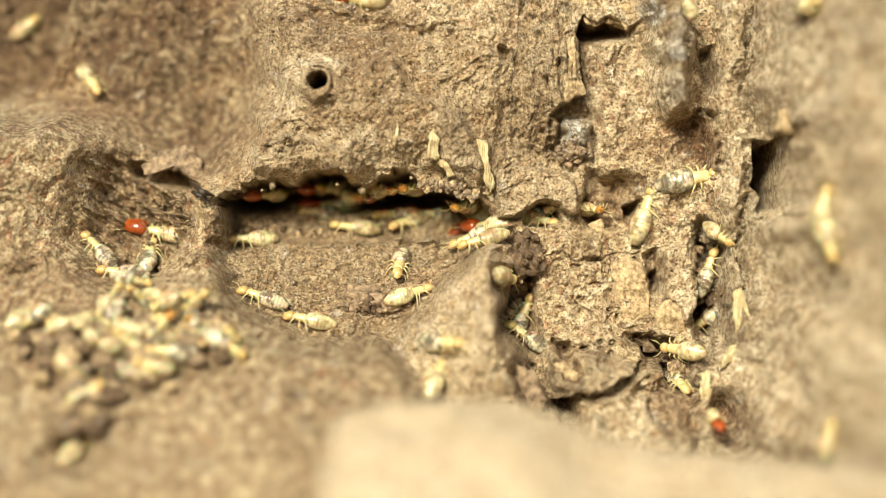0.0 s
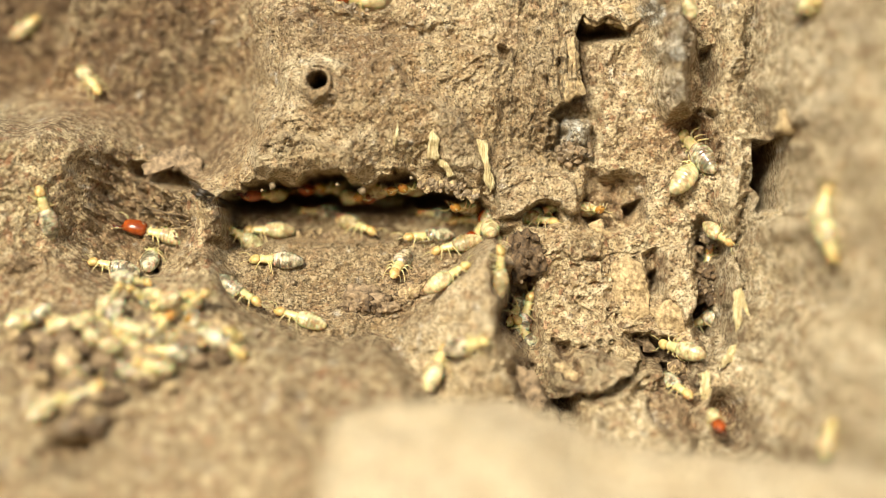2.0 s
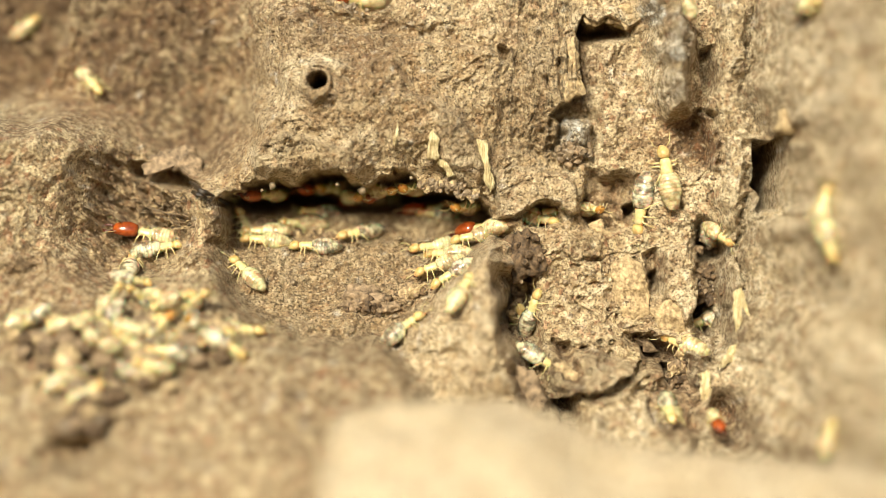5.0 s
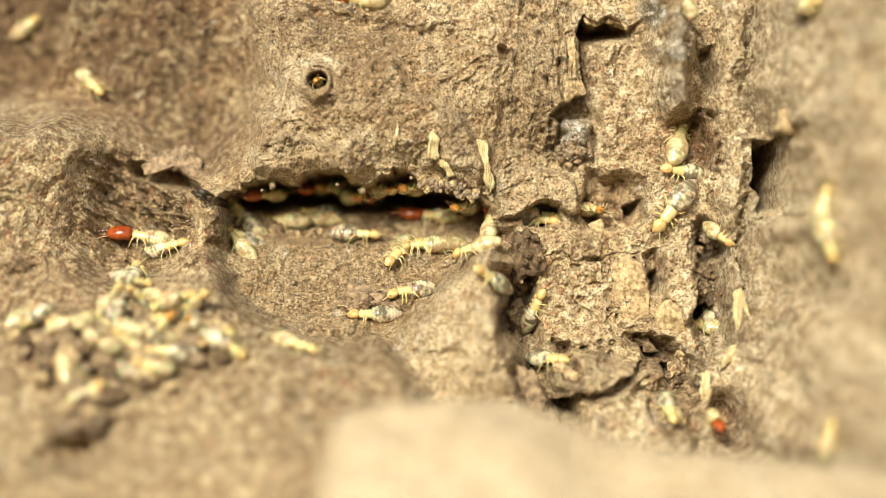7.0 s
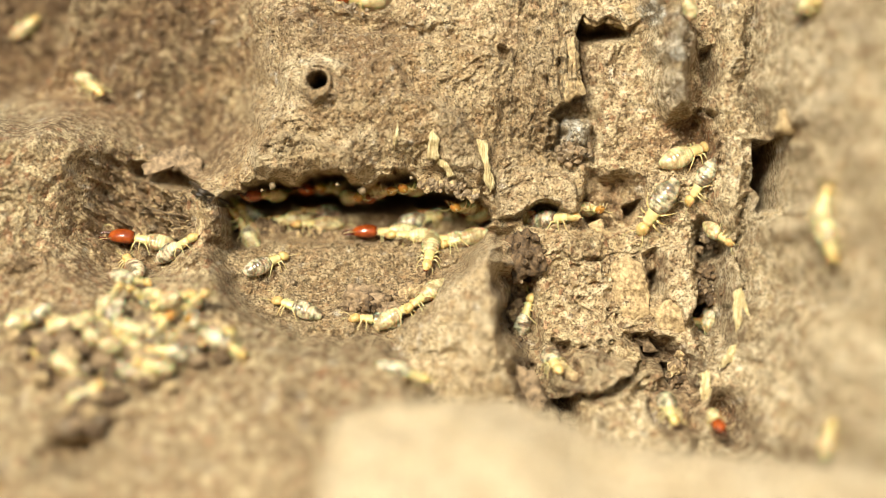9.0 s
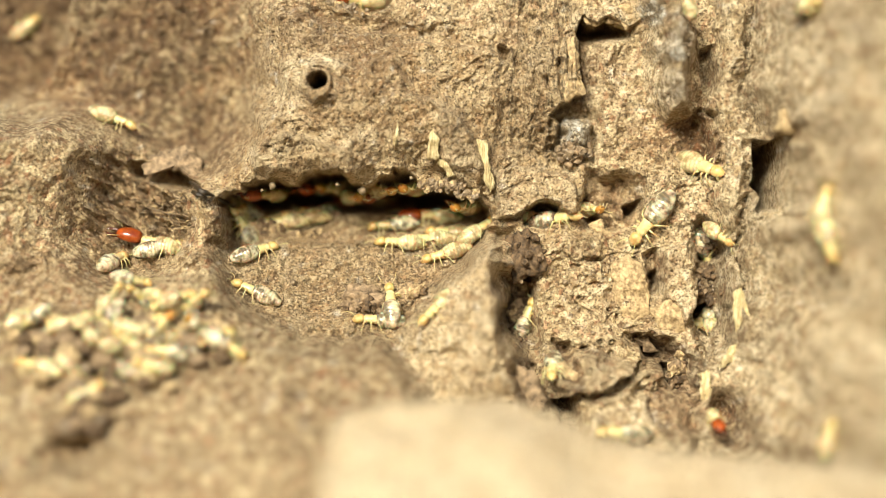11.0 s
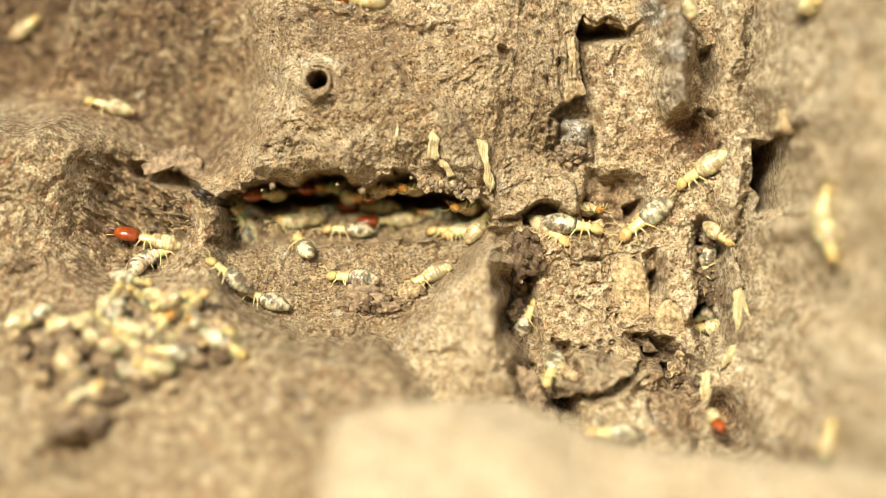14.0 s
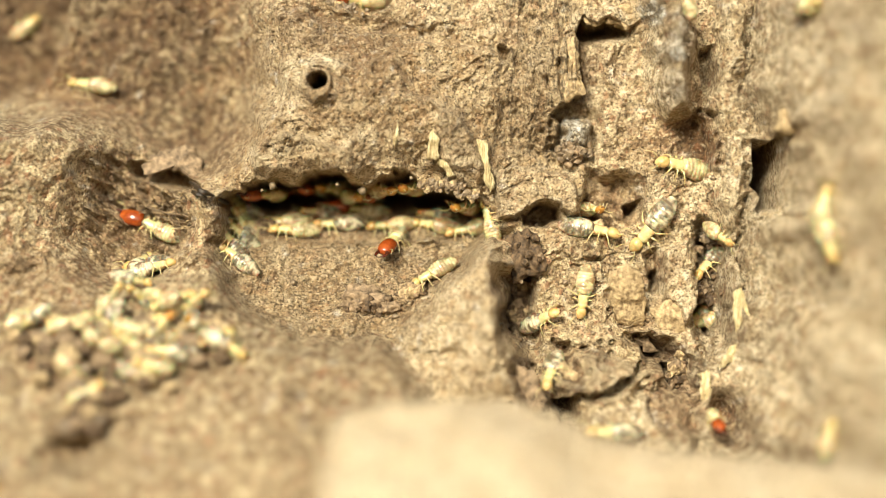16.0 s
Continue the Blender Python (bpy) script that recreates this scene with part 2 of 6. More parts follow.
def relief(x, z):
    """Height in mm, and how pale, grimy, fibrous, rusty and ashen the bark is, 0 to 1; the grimy and rusty masks also
    carry painted shade.
    """
    wx, wz = x + 0.7 * fractal(x, z, 6, 31, 3), z + 0.7 * fractal(x, z, 6, 41, 3)
    h0 = 0.75 * fractal(x, z, 8, 3, 4)
    h = h0.copy()
    pale, grime_shade, fibre, rust_shade, ash = (np.zeros(x.shape) for k in range(5))

    def lay(mask, level, keep=0.6):
        return h * (1 - mask) + (level + keep * h0) * mask

    # upper left hollow and the far corner recess
    hollow = inside(wx, wz, [(-55.31, 28.63), (-17.3, 28.63), (-17.55, 20.46), (-16.94, 15.87), (-17.96, 12.3), (-18.32, 9.24), (-20.61, 7.19), (-23.17, 8.73), (-28.27, 10.51), (-32.86, 12.04), (-36.94, 12.81), (-55.31, 12.81)], 3.0)
    rust_shade = np.maximum(rust_shade, 0.85 * hollow * smooth(-0.9, 0.3, fractal(x, z, 4, 311, 3)))
    h = h - 8.5 * inside(wx, wz, [(-50.55, 32.93), (-16.13, 32.93), (-17.67, 20.6), (-16.13, 14.43), (-17.67, 10.84), (-20.75, 7.76), (-23.32, 7.24), (-27.94, 9.81), (-33.59, 12.38), (-50.55, 12.89)], 3.5)
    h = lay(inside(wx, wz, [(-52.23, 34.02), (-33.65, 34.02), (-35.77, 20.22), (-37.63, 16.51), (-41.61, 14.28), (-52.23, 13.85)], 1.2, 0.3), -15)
    # the corner recess gets its shade painted dark brown
    grime_shade = np.maximum(grime_shade, 0.97 * inside(wx, wz, [(-52.23, 34.02), (-33.65, 34.02), (-35.77, 20.22), (-37.63, 16.51), (-41.61, 14.28), (-52.23, 13.85)], 1.2, 0.3))
    # bulge of the upper wall round the bore, and furrows in its right part
    h = h + 1.8 * mound(wx, wz, -7.2, 12.05, 10, 9) + 1.7 * mound(wx, wz, 1.05, 9.3, 4.0, 5.5, 20) + 1.5 * mound(wx, wz, -13.95, 8.8, 4, 5) + 1.2 * mound(wx, wz, -9.2, 7.8, 4, 2.6)
    # lobes that stand out of the upper wall, and the step that crosses it
    for lobe, rise, edge in (([(-0.45, 13.15), (1.55, 12.8), (3.3, 10.3), (4.4, 7.05), (3.7, 5.15), (1.55, 5.55), (0.3, 8.55), (-0.8, 10.8)], 1.1, 0.7), ([(-15.7, 8.95), (-12.2, 9.45), (-7.2, 8.95), (-5.95, 7.05), (-7.2, 5.95), (-11.2, 6.55), (-14.2, 5.95), (-16.1, 6.65)], 1.2, 0.7), ([(-7.2, 17.05), (-4.2, 17.3), (-1.45, 13.05), (-0.95, 8.55), (-3.2, 6.45), (-6.2, 7.45), (-7.7, 12.05)], 0.8, 0.9), ([(-14.2, 16.45), (-11.2, 17.25), (-8.6, 16.45), (-8, 14.05), (-9.4, 12.25), (-11.95, 11.95), (-13.8, 13.3)], 0.5, 0.7), ([(-12.2, 20.55), (-7.2, 19.65), (-1.2, 18.45), (5.3, 17.45), (6.05, 7.05), (-15.7, 5.55), (-17.2, 13.05), (-15.7, 19.05)], 0.7, 0.5), ([(-16.45, 12.55), (-14.2, 12.05), (-13.2, 9.55), (-15.2, 8.95), (-16.95, 10.3)], 0.9, 0.6)):
        h = h + rise * inside(wx, wz, lobe, edge, 0.35, int(93 + rise * 10), 1.6)
    furrow = inside(wx, wz, [(5.8, 27.05), (12.8, 27.05), (13.05, 7.05), (5.3, 7.05)], 2.5)
    h = h - 0.8 * furrow * np.abs(fractal(x * 1.0, z * 0.28, 1.4, 111, 3))
    fibre = np.maximum(fibre, furrow)
    h = h - 1.5 * inside(x, z, [(4.95, 17.8), (5.8, 17.45), (5.7, 16.65), (5.2, 16.75)], 0.3)
    h = h - 0.8 * inside(x, z, [(-11.2, 21.05), (-6.7, 20.15), (0.8, 19.05), (5.3, 18.05), (5.05, 17.45), (-1.2, 18.25), (-7.2, 19.45), (-11.45, 20.45)], 0.5, 0.3, 43)
    # pale block at the left
    h = h + 0.8 * inside(wx, wz, [(-53.09, 12.88), (-35.46, 12.49), (-32.03, 11.22), (-30.95, 6.91), (-31.05, 0.05), (-28.6, -3.87), (-53.09, -15.62)], 1.4, 0.2) + 5.0 * smooth(-31, -39, wx) * smooth(13, 9, wz)
    # floor in front of the niche and the ledge, rising towards the lens
    front = inside(wx, wz, [(-66.83, 1.98), (-42.69, 1.01), (-33.03, -0.68), (-28.68, -1.88), (-23.37, -0.82), (-18.79, -0.68), (-17.58, -3.82), (-14.68, -6.71), (-10.82, -8.26), (-4.06, -8.26), (-1.16, -9.61), (5.6, -15.4), (10.43, -36.65), (-66.83, -36.65)], 1.9, 0.3)
    h = h * (1 - front) + (5.2 + 1.1 * np.clip(-z - 2.0, 0, 30) + h0) * front
    # right flank rises towards the lens
    flank = smooth(22, 27, wx)
    h = h + 3.0 * flank + 23.0 * smooth(25, 36, wx) + 5.0 * smooth(0, -20, z) * smooth(24, 36, wx)
    h = h + 2.8 * smooth(25, 32, wx) * fractal(x, z * 0.5, 5, 121, 3)
    fibre = np.maximum(fibre, flank * smooth(-14, 4, z) * 0.8)
    h = h + 7.0 * smooth(-4, -17, wz) * smooth(4, 9, wx)
    # ledge in front of the slot: a worn log, rounded over
    bowl = inside(wx, wz, [(-20.2, 0.65), (-15.2, 0.85), (-0.7, 1.45), (6.05, 0.8), (2.3, -1.85), (-0.45, -4.45), (-2.7, -7.55), (-7.2, -8.25), (-12.2, -7.85), (-15.7, -5.95), (-18.7, -2.95)], 0.8, 0.15)
    h = lay(bowl, -2.9 - 0.74 * (z - 0.8) + 0.02 * (z + 4) ** 2 - 0.14 * np.clip(z + 1.2, 0, 3) ** 2, 0.5)
    fibre = np.maximum(fibre, bowl * 0.7)
    grime_shade = np.maximum(grime_shade, 0.24 * bowl)
    # ridge between the ledge and the right hollow
    ridge = inside(wx, wz, [(-3.11, -7.73), (-0.92, -4.81), (1.51, -1.9), (4.87, 0.25), (6.1, -1.41), (5.3, -2.87), (5.7, -5.79), (6.6, -8.71), (8.56, -13.57), (10.5, -16), (4.67, -17.46), (-0.19, -13.57)], 1.3, 0.3, 13)
    h = h * (1 - ridge) + (6.6 + 3.6 * mound(x, z, 3.91, -7.68, 5, 9, -10) + 0.30 * np.clip(-z - 8, 0, 20) + h0) * ridge
    pale = np.maximum(pale, 0.65 * mound(wx, wz, 4.06, -9.61, 4.0, 8.0, -12))
    pale = np.maximum(pale, 0.55 * mound(wx, wz, 5.72, -13.19, 6.0, 5.0))
    h = h - 1.6 * mound(x, z, 2.46, -6.23, 0.9, 2.0, -10) - 1.5 * mound(x, z, 0.77, -8.89, 1.4, 0.9)
    # post between niche and slot
    h = h + 2.0 * inside(wx, wz, [(-22.3, 4.77), (-19.47, 4.52), (-19.47, -0.7), (-22.05, -1.04), (-23.04, 0.05)], 0.9, 0.1)
    grime_shade = np.maximum(grime_shade, 0.7 * inside(wx, wz, [(-21.06, 2.78), (-19.57, 2.78), (-19.57, 0.55), (-20.81, 0.55)], 0.5, 0.3))
    # slot
    slot = inside(x, z, [(-19.79, 3.71), (-19.4, 4.5), (-18.01, 5.15), (-16.53, 5.69), (-15.24, 6.14), (-12.97, 5.64), (-11.98, 6.33), (-10.79, 6.68), (-9.11, 6.93), (-8.41, 6.09), (-7.23, 5.49), (-6.38, 5.69), (-5.54, 6.33), (-4.16, 6.68), (-2.82, 6.53), (-2.13, 5.64), (-0.94, 5.25), (0.79, 5), (1.88, 4.7), (3.27, 4.5), (3.96, 3.71), (4.35, 2.62), (4.06, 1.53), (2.28, 0.99), (-0.2, 0.74), (-4.16, 0.74), (-11.09, 0.64), (-16.03, 0.45), (-18.76, 0.05)], 0.14, 0.28, 5, 0.8)
    shelf = -2.9 - 0.74 * (z - 0.8) + 0.02 * (z + 4) ** 2 - 0.14 * np.clip(z + 1.2, 0, 3) ** 2 + 0.5 * h0
    inner = shelf - 1.1 - 0.5 * np.clip(z - 1.4, 0, 9) - 5.5 * np.clip(z - 3.2, 0, 9)
    inner = np.clip(inner + 0.5 * fractal(x, z, 1.6, 131, 3) * smooth(0.5, 1.6, z), -20, -2.0)
    h = h * (1 - slot) + inner * slot
    # soiled floor, and the cavity's shade painted darker towards its back
    grime_shade = np.maximum(grime_shade, slot * (0.45 + 0.45 * smooth(2.4, 4.4, z)))
    grime_shade = np.maximum(grime_shade, slot * smooth(-11, -15, x) * 0.6)
    # niche at the left, fibrous and dark
    niche = inside(wx, wz, [(-31.51, 6.09), (-29.9, 8.51), (-27.64, 8.71), (-26.38, 7.1), (-22.86, 5.59), (-22.35, 3.07), (-23.11, 0.55), (-26.88, -1.06), (-29.9, -1.86), (-31.66, 1.06)], 2.0, 0.2)
    h = h * (1 - niche) + (-2.4 + 0.3 * h0 - 0.22 * (z - 0.5) + 1.2 * fractal(x + z, (z - x) * 0.35, 0.9, 141, 3)) * niche
    grime_shade = np.maximum(grime_shade, 0.22 * niche)
    h = h - 3.5 * inside(x, z, [(-28.18, 7.65), (-24.53, 7.35), (-21.9, 5.63), (-22.3, 5.02), (-25.04, 6.03), (-27.67, 6.64)], 0.4, 0.2, 45)
    # small round bore and its raised rim
    tube = smooth(0.0, 0.30, mound(x + 0.2 * fractal(x, z, 1.2, 333, 3), z + 0.2 * fractal(x, z, 1.2, 334, 3), -10.92, 14.4, 2.1, 2.5))
    h = h + 0.55 * tube + 0.7 * mound(x, z, -10.92, 14.4, 3.4, 3.6) - 0.5 * mound(x, z, -10.77, 14.55, 1.4, 1.5)
    h = h - 9 * smooth(0.1, 0.30, mound(x + 0.06 * rough(x, z, 0.5, 301), z, -10.82, 14.55, 1.05, 1.0, 25))
    grime_shade = np.maximum(grime_shade, 0.2 * tube)
    pale = np.maximum(pale, 1.0 * inside(wx, wz, [(-14.45, 16.55), (-11.2, 17.3), (-8.7, 16.55), (-8.2, 15.55), (-11.2, 16.05), (-12.7, 15.05), (-12.2, 12.55), (-13.95, 12.8)], 0.6, 0.5, 47))
    pale = np.maximum(pale, 0.55 * inside(wx, wz, [(-16.2, 7.8), (-13.7, 7.8), (-13.95, 6.3), (-16.45, 6.55)], 0.5, 0.4, 48))
    pale = np.maximum(pale, 0.5 * inside(wx, wz, [(-4.7, 21.05), (0.8, 24.05), (6.8, 24.05), (6.05, 17.8), (1.8, 18.55), (-2.2, 18.95)], 2.0, 0.8, 49))
    # pit at the right: torn rim at its left, an arch over it, fading out below
    pit = inside(x, z, [(12.41, 20.71), (12.91, 20.01), (13.8, 19.86), (14.6, 20.46), (15.1, 20.26), (15.79, 20.06), (16.59, 19.66), (17.43, 20.51), (19.27, 20.71), (19.66, 16.93), (20.06, 12.46), (21.4, 11.97), (22.64, 12.56), (23.74, 11.72), (24.03, 8.99), (23.54, 7), (21.9, 5.51), (18.67, 4.52), (15.69, 4.02), (13.21, 4.27), (12.22, 5.76), (10.13, 7), (9.73, 8.89), (10.23, 11.07), (9.44, 11.87), (10.73, 12.96), (12.56, 13.66), (12.22, 15.94), (11.82, 18.82)], 0.14, 0.22, 11)
    pit = pit * smooth(3.6, 8.0, z)
    h = h * (1 - pit) + (-0.1 - 0.9 * smooth(7, 14, z) - 1.7 * smooth(15.5, 12.0, x) * smooth(7, 10, z) - 6.0 * smooth(18.2, 20.4, z) * smooth(17.2, 15.6, x) + 0.4 * h0 + 0.30 * fractal(x, z, 1.5, 51, 3)) * pit
    pale = np.maximum(pale, 1.0 * pit * smooth(-0.9, 0.2, fractal(x, z, 3.5, 61, 3)))
    # shadow of the arch and the torn rim, painted brown on the pit floor
    rust_shade = np.maximum(rust_shade, 0.75 * pit * inside(wx, wz, [(10.8, 13.15), (12.9, 13.8), (12.55, 16.05), (12.8, 19.05), (16.3, 19.55), (19.8, 19.05), (19.7, 22.3), (12.3, 22.05), (11.3, 17.05)], 1.0, 0.5, 312))
    rust_shade = np.maximum(rust_shade, 0.5 * pit * smooth(0.1, 0.6, fractal(x, z, 4.5, 313, 3)))
    # brown cup at the pit's far side, with a thin pale rim
    cup = inside(x, z, [(20.4, 11.45), (22.4, 12.35), (23.6, 12.05), (24.2, 10.05), (23.9, 7.55), (22.1, 7.25), (21, 8.95)], 0.6, 0.5, 53)
    rust_shade = np.maximum(rust_shade, cup)
    grime_shade = np.maximum(grime_shade, 0.35 * cup)
    h = h - 1.0 * cup
    rim = inside(x, z, [(21.79, 12.89), (22.66, 12.79), (23.54, 11.48), (23.93, 9.29), (23.64, 6.86), (23.25, 7.05), (23.44, 9.53), (23, 11.48), (22.18, 12.21)], 0.25, 0.2, 314)
    h = h + 2.0 * rim
    pale = np.maximum(pale, 0.9 * rim)
    # chalky boss at the near side, grey crumbs under it
    boss = mound(x + 0.3 * fractal(x, z, 1.0, 327, 3), z + 0.3 * fractal(x, z, 1.0, 328, 3), 11.9, 10.25, 2.1, 2.4)
    h = h + 3.3 * smooth(0, 0.8, boss) + 0.5 * boss * fractal(x, z, 0.9, 281, 3)
    ash = np.maximum(ash, smooth(0.15, 0.5, boss + 0.25 * fractal(x, z, 0.8, 315, 3)))
    crumbly = inside(x, z, [(9.24, 11.97), (10.33, 11.72), (10.23, 9.48), (10.73, 7.5), (9.48, 7), (8.24, 7.75), (8.49, 10.48)], 0.5, 0.5, 316)
    h = h - 0.9 * crumbly * np.abs(fractal(x, z, 0.8, 317, 3))
    # bowed rim of the tear, its fibres upright
    torn = inside(x, z, [(10.48, 18.46), (11.26, 19.05), (11.75, 18.56), (11.95, 15.82), (12.44, 13.57), (11.46, 13.57), (10.58, 12.88), (10.38, 15.72)], 0.2, 0.2, 55)
    h = h + 1.2 * mound(x, z, 9.6, 14.5, 3.2, 7.5) * (1 - pit)
    h = h + 1.3 * torn - 0.5 * torn * np.abs(fractal(x * 1.4, z * 0.2, 0.8, 318, 2))
    h = h - 1.2 * inside(x, z, [(10.09, 16.7), (10.58, 16.31), (10.58, 13.03), (10.28, 13.17), (10.19, 15.23)], 0.18, 0.2, 319)
    pale = np.maximum(pale, 0.8 * torn)
    # blunt grey column that leans out beside the pit
    column = inside(x, z, [(17.42, 22.9), (20.38, 22.9), (21.42, 18.14), (21.61, 13.85), (21.23, 12.14), (19.9, 11.85), (19.19, 13.85), (18.76, 18.14)], 1.5, 0.3, 320)
    h = h * (1 - column) + (7.5 + 0.9 * fractal(x, z, 2.2, 321, 3)) * column
    ash = np.maximum(ash, 0.55 * column * smooth(-0.9, 0.4, fractal(x, z, 2.0, 322, 3)))
    for cx, cz in ((20, 16.47), (18.47, 20.04), (17.9, 20.76)):
        ash = np.maximum(ash, smooth(0.1, 0.5, mound(x + 0.4 * fractal(x, z, 0.8, 329, 2), z, cx, cz, 0.9, 1.1)))
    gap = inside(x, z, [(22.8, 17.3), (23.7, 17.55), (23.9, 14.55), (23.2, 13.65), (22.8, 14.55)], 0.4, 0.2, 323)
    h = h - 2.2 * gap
    # the gap's shade is painted in as well
    grime_shade = np.maximum(grime_shade, 0.5 * gap)
    # slab under the upper wall, undercut, and the crumpled hollow beside it
    slab = inside(x, z, [(4.6, 5.44), (4.9, 6.91), (6.07, 7.49), (8.62, 7), (10.58, 6.71), (11.85, 5.34), (12.1, 3.09), (11.26, 2.69), (10.19, 3.48), (8.72, 3.92), (7.44, 3.43), (6.46, 2.5), (5, 2.69)], 0.2, 0.25, 15)
    h = h + 1.7 * slab
    pale = np.maximum(pale, 0.45 * slab)
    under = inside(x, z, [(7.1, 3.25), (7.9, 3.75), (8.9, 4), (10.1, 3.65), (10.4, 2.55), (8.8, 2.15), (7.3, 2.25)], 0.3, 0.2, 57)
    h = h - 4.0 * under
    # shade below the slab, painted into the undercut
    grime_shade = np.maximum(grime_shade, 0.6 * under)
    fold = inside(x, z, [(12.4, 4.45), (13.3, 6.45), (15.8, 6.65), (17.8, 5.55), (17.6, 2.45), (14.8, 1.65), (12.8, 2.45)], 0.8, 0.3, 58)
    h = h - 2.4 * fold + 1.1 * fold * (0.5 - np.abs(fractal(x * 0.5 + z * 0.7, (z - x) * 0.25, 1.1, 151, 2)))
    rust_shade = np.maximum(rust_shade, 0.5 * fold)
    h = h - 3.0 * inside(x, z, [(16.11, 3.67), (17.72, 4.28), (17.32, 3.27), (16.51, 2.87)], 0.25, 0.2, 324)
    h = h - 2.2 * inside(x, z, [(12.28, 3.17), (12.89, 4.83), (13.19, 3.07), (13.89, 2.06), (12.89, 1.96)], 0.3, 0.2, 325)
    # face below, with its pits, and the pale column
    h = h + 0.9 * inside(wx, wz, [(8.49, 0.79), (14.7, 1.04), (15.2, -5.91), (16.69, -7.9), (8.74, -8.39), (7.99, -3.92)], 0.8, 0.2, 59)
    h = h - 0.35 * smooth(0.55, 0.75, rough(x, z, 0.55, 161)) * inside(x, z, [(8.24, 0.55), (17.68, 0.55), (19.66, -17.83), (9.73, -17.83)], 2)
    h = h + 1.8 * inside(x, z, [(18.92, -0.2), (21.4, 0.55), (22.54, -1.44), (22.25, -5.91), (20.91, -6.41), (19.42, -3.92)], 0.4, 0.3, 63)
    pale = np.maximum(pale, 0.6 * inside(x, z, [(19.42, -0.45), (21.4, 0.05), (22.25, -1.94), (21.9, -5.16), (20.16, -4.42)], 0.5, 0.4, 65))
    h = h - 1.6 * inside(x, z, [(17.8, -0.45), (19.05, 0.05), (19.4, -3.95), (18.55, -2.95)], 0.4, 0.2, 67)
    # upright strips of the right flank
    strip = inside(wx, wz, [(23.25, 25.34), (25.09, 25.34), (25.97, 11.72), (26.46, 1.02), (26.16, -9.68), (24.9, -9.68), (24.61, 1.02), (24.02, 11.72)], 0.7, 0.3, 83)
    h = h + 1.6 * strip
    pale = np.maximum(pale, 0.8 * strip)
    groove = inside(wx, wz, [(26.18, 24.98), (27.24, 24.98), (27.52, 9.64), (26.9, 1.01), (26.56, -5.71), (25.99, 1.01), (26.56, 11.56)], 0.6, 0.3, 85)
    h = h - 2.4 * groove
    grime_shade = np.maximum(grime_shade, 0.5 * groove)
    h = h + 1.8 * inside(wx, wz, [(28.46, 24.27), (30.56, 24.27), (30.09, 8.43), (30.56, 0.98), (28.69, 0.98)], 1.0, 0.4, 87)
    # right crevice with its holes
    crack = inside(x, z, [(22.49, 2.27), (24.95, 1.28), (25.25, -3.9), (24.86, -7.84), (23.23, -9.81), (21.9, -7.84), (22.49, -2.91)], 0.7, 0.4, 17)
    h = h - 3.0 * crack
    # dark frass in the crevice, with its shade painted over it
    grime_shade = np.maximum(grime_shade, 0.75 * crack)
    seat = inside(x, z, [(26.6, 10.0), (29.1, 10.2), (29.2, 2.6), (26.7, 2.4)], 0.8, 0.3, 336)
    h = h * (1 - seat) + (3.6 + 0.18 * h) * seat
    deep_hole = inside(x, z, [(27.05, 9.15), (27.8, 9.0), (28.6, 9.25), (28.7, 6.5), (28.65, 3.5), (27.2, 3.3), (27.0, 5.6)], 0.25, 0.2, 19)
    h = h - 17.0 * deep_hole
    # darkness of the hole's depth, painted on its walls
    grime_shade = np.maximum(grime_shade, deep_hole)
    h = h - 2.5 * mound(wx, wz, 28.82, 17.79, 3.0, 4.5)
    hole = mound(x, z, 24.37, -14.3, 2.2, 3.2, 10)
    h = h - 6.0 * hole
    grime_shade = np.maximum(grime_shade, 0.35 * hole)
    rust_shade = np.maximum(rust_shade, hole)
    # small deep holes, each with its shade painted inside
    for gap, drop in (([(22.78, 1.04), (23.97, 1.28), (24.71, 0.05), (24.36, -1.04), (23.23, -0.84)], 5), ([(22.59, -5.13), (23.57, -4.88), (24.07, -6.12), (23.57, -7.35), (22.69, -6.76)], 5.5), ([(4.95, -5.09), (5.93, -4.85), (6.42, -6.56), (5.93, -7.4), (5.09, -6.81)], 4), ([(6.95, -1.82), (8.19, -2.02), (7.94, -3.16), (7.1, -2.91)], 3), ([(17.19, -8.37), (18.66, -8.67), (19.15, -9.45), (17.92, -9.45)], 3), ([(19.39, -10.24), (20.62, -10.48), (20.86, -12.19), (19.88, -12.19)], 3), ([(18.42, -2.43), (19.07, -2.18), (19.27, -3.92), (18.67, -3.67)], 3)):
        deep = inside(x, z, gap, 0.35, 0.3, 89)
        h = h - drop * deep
        grime_shade = np.maximum(grime_shade, 0.85 * deep)
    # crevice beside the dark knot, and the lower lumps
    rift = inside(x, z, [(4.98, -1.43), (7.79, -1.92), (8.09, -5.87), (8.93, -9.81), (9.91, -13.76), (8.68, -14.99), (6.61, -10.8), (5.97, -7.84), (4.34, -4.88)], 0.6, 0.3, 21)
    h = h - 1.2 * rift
    # rift coloured darker over the outline that cuts it
    grime_shade = np.maximum(grime_shade, 0.5 * rift)
    h = h + 3.0 * inside(wx, wz, [(9.11, -8.77), (13.52, -9.01), (16.7, -9.99), (17.34, -10.73), (14.01, -13.08), (11.07, -13.27), (9.35, -11.7)], 0.7, 0.2, 69)
    h = h + 2.6 * inside(wx, wz, [(12.05, -13.66), (15.97, -12.68), (19.88, -12.19), (21.11, -16.11), (19.88, -19.05), (13.52, -19.05), (11.8, -16.6)], 1.2, 0.2, 70)
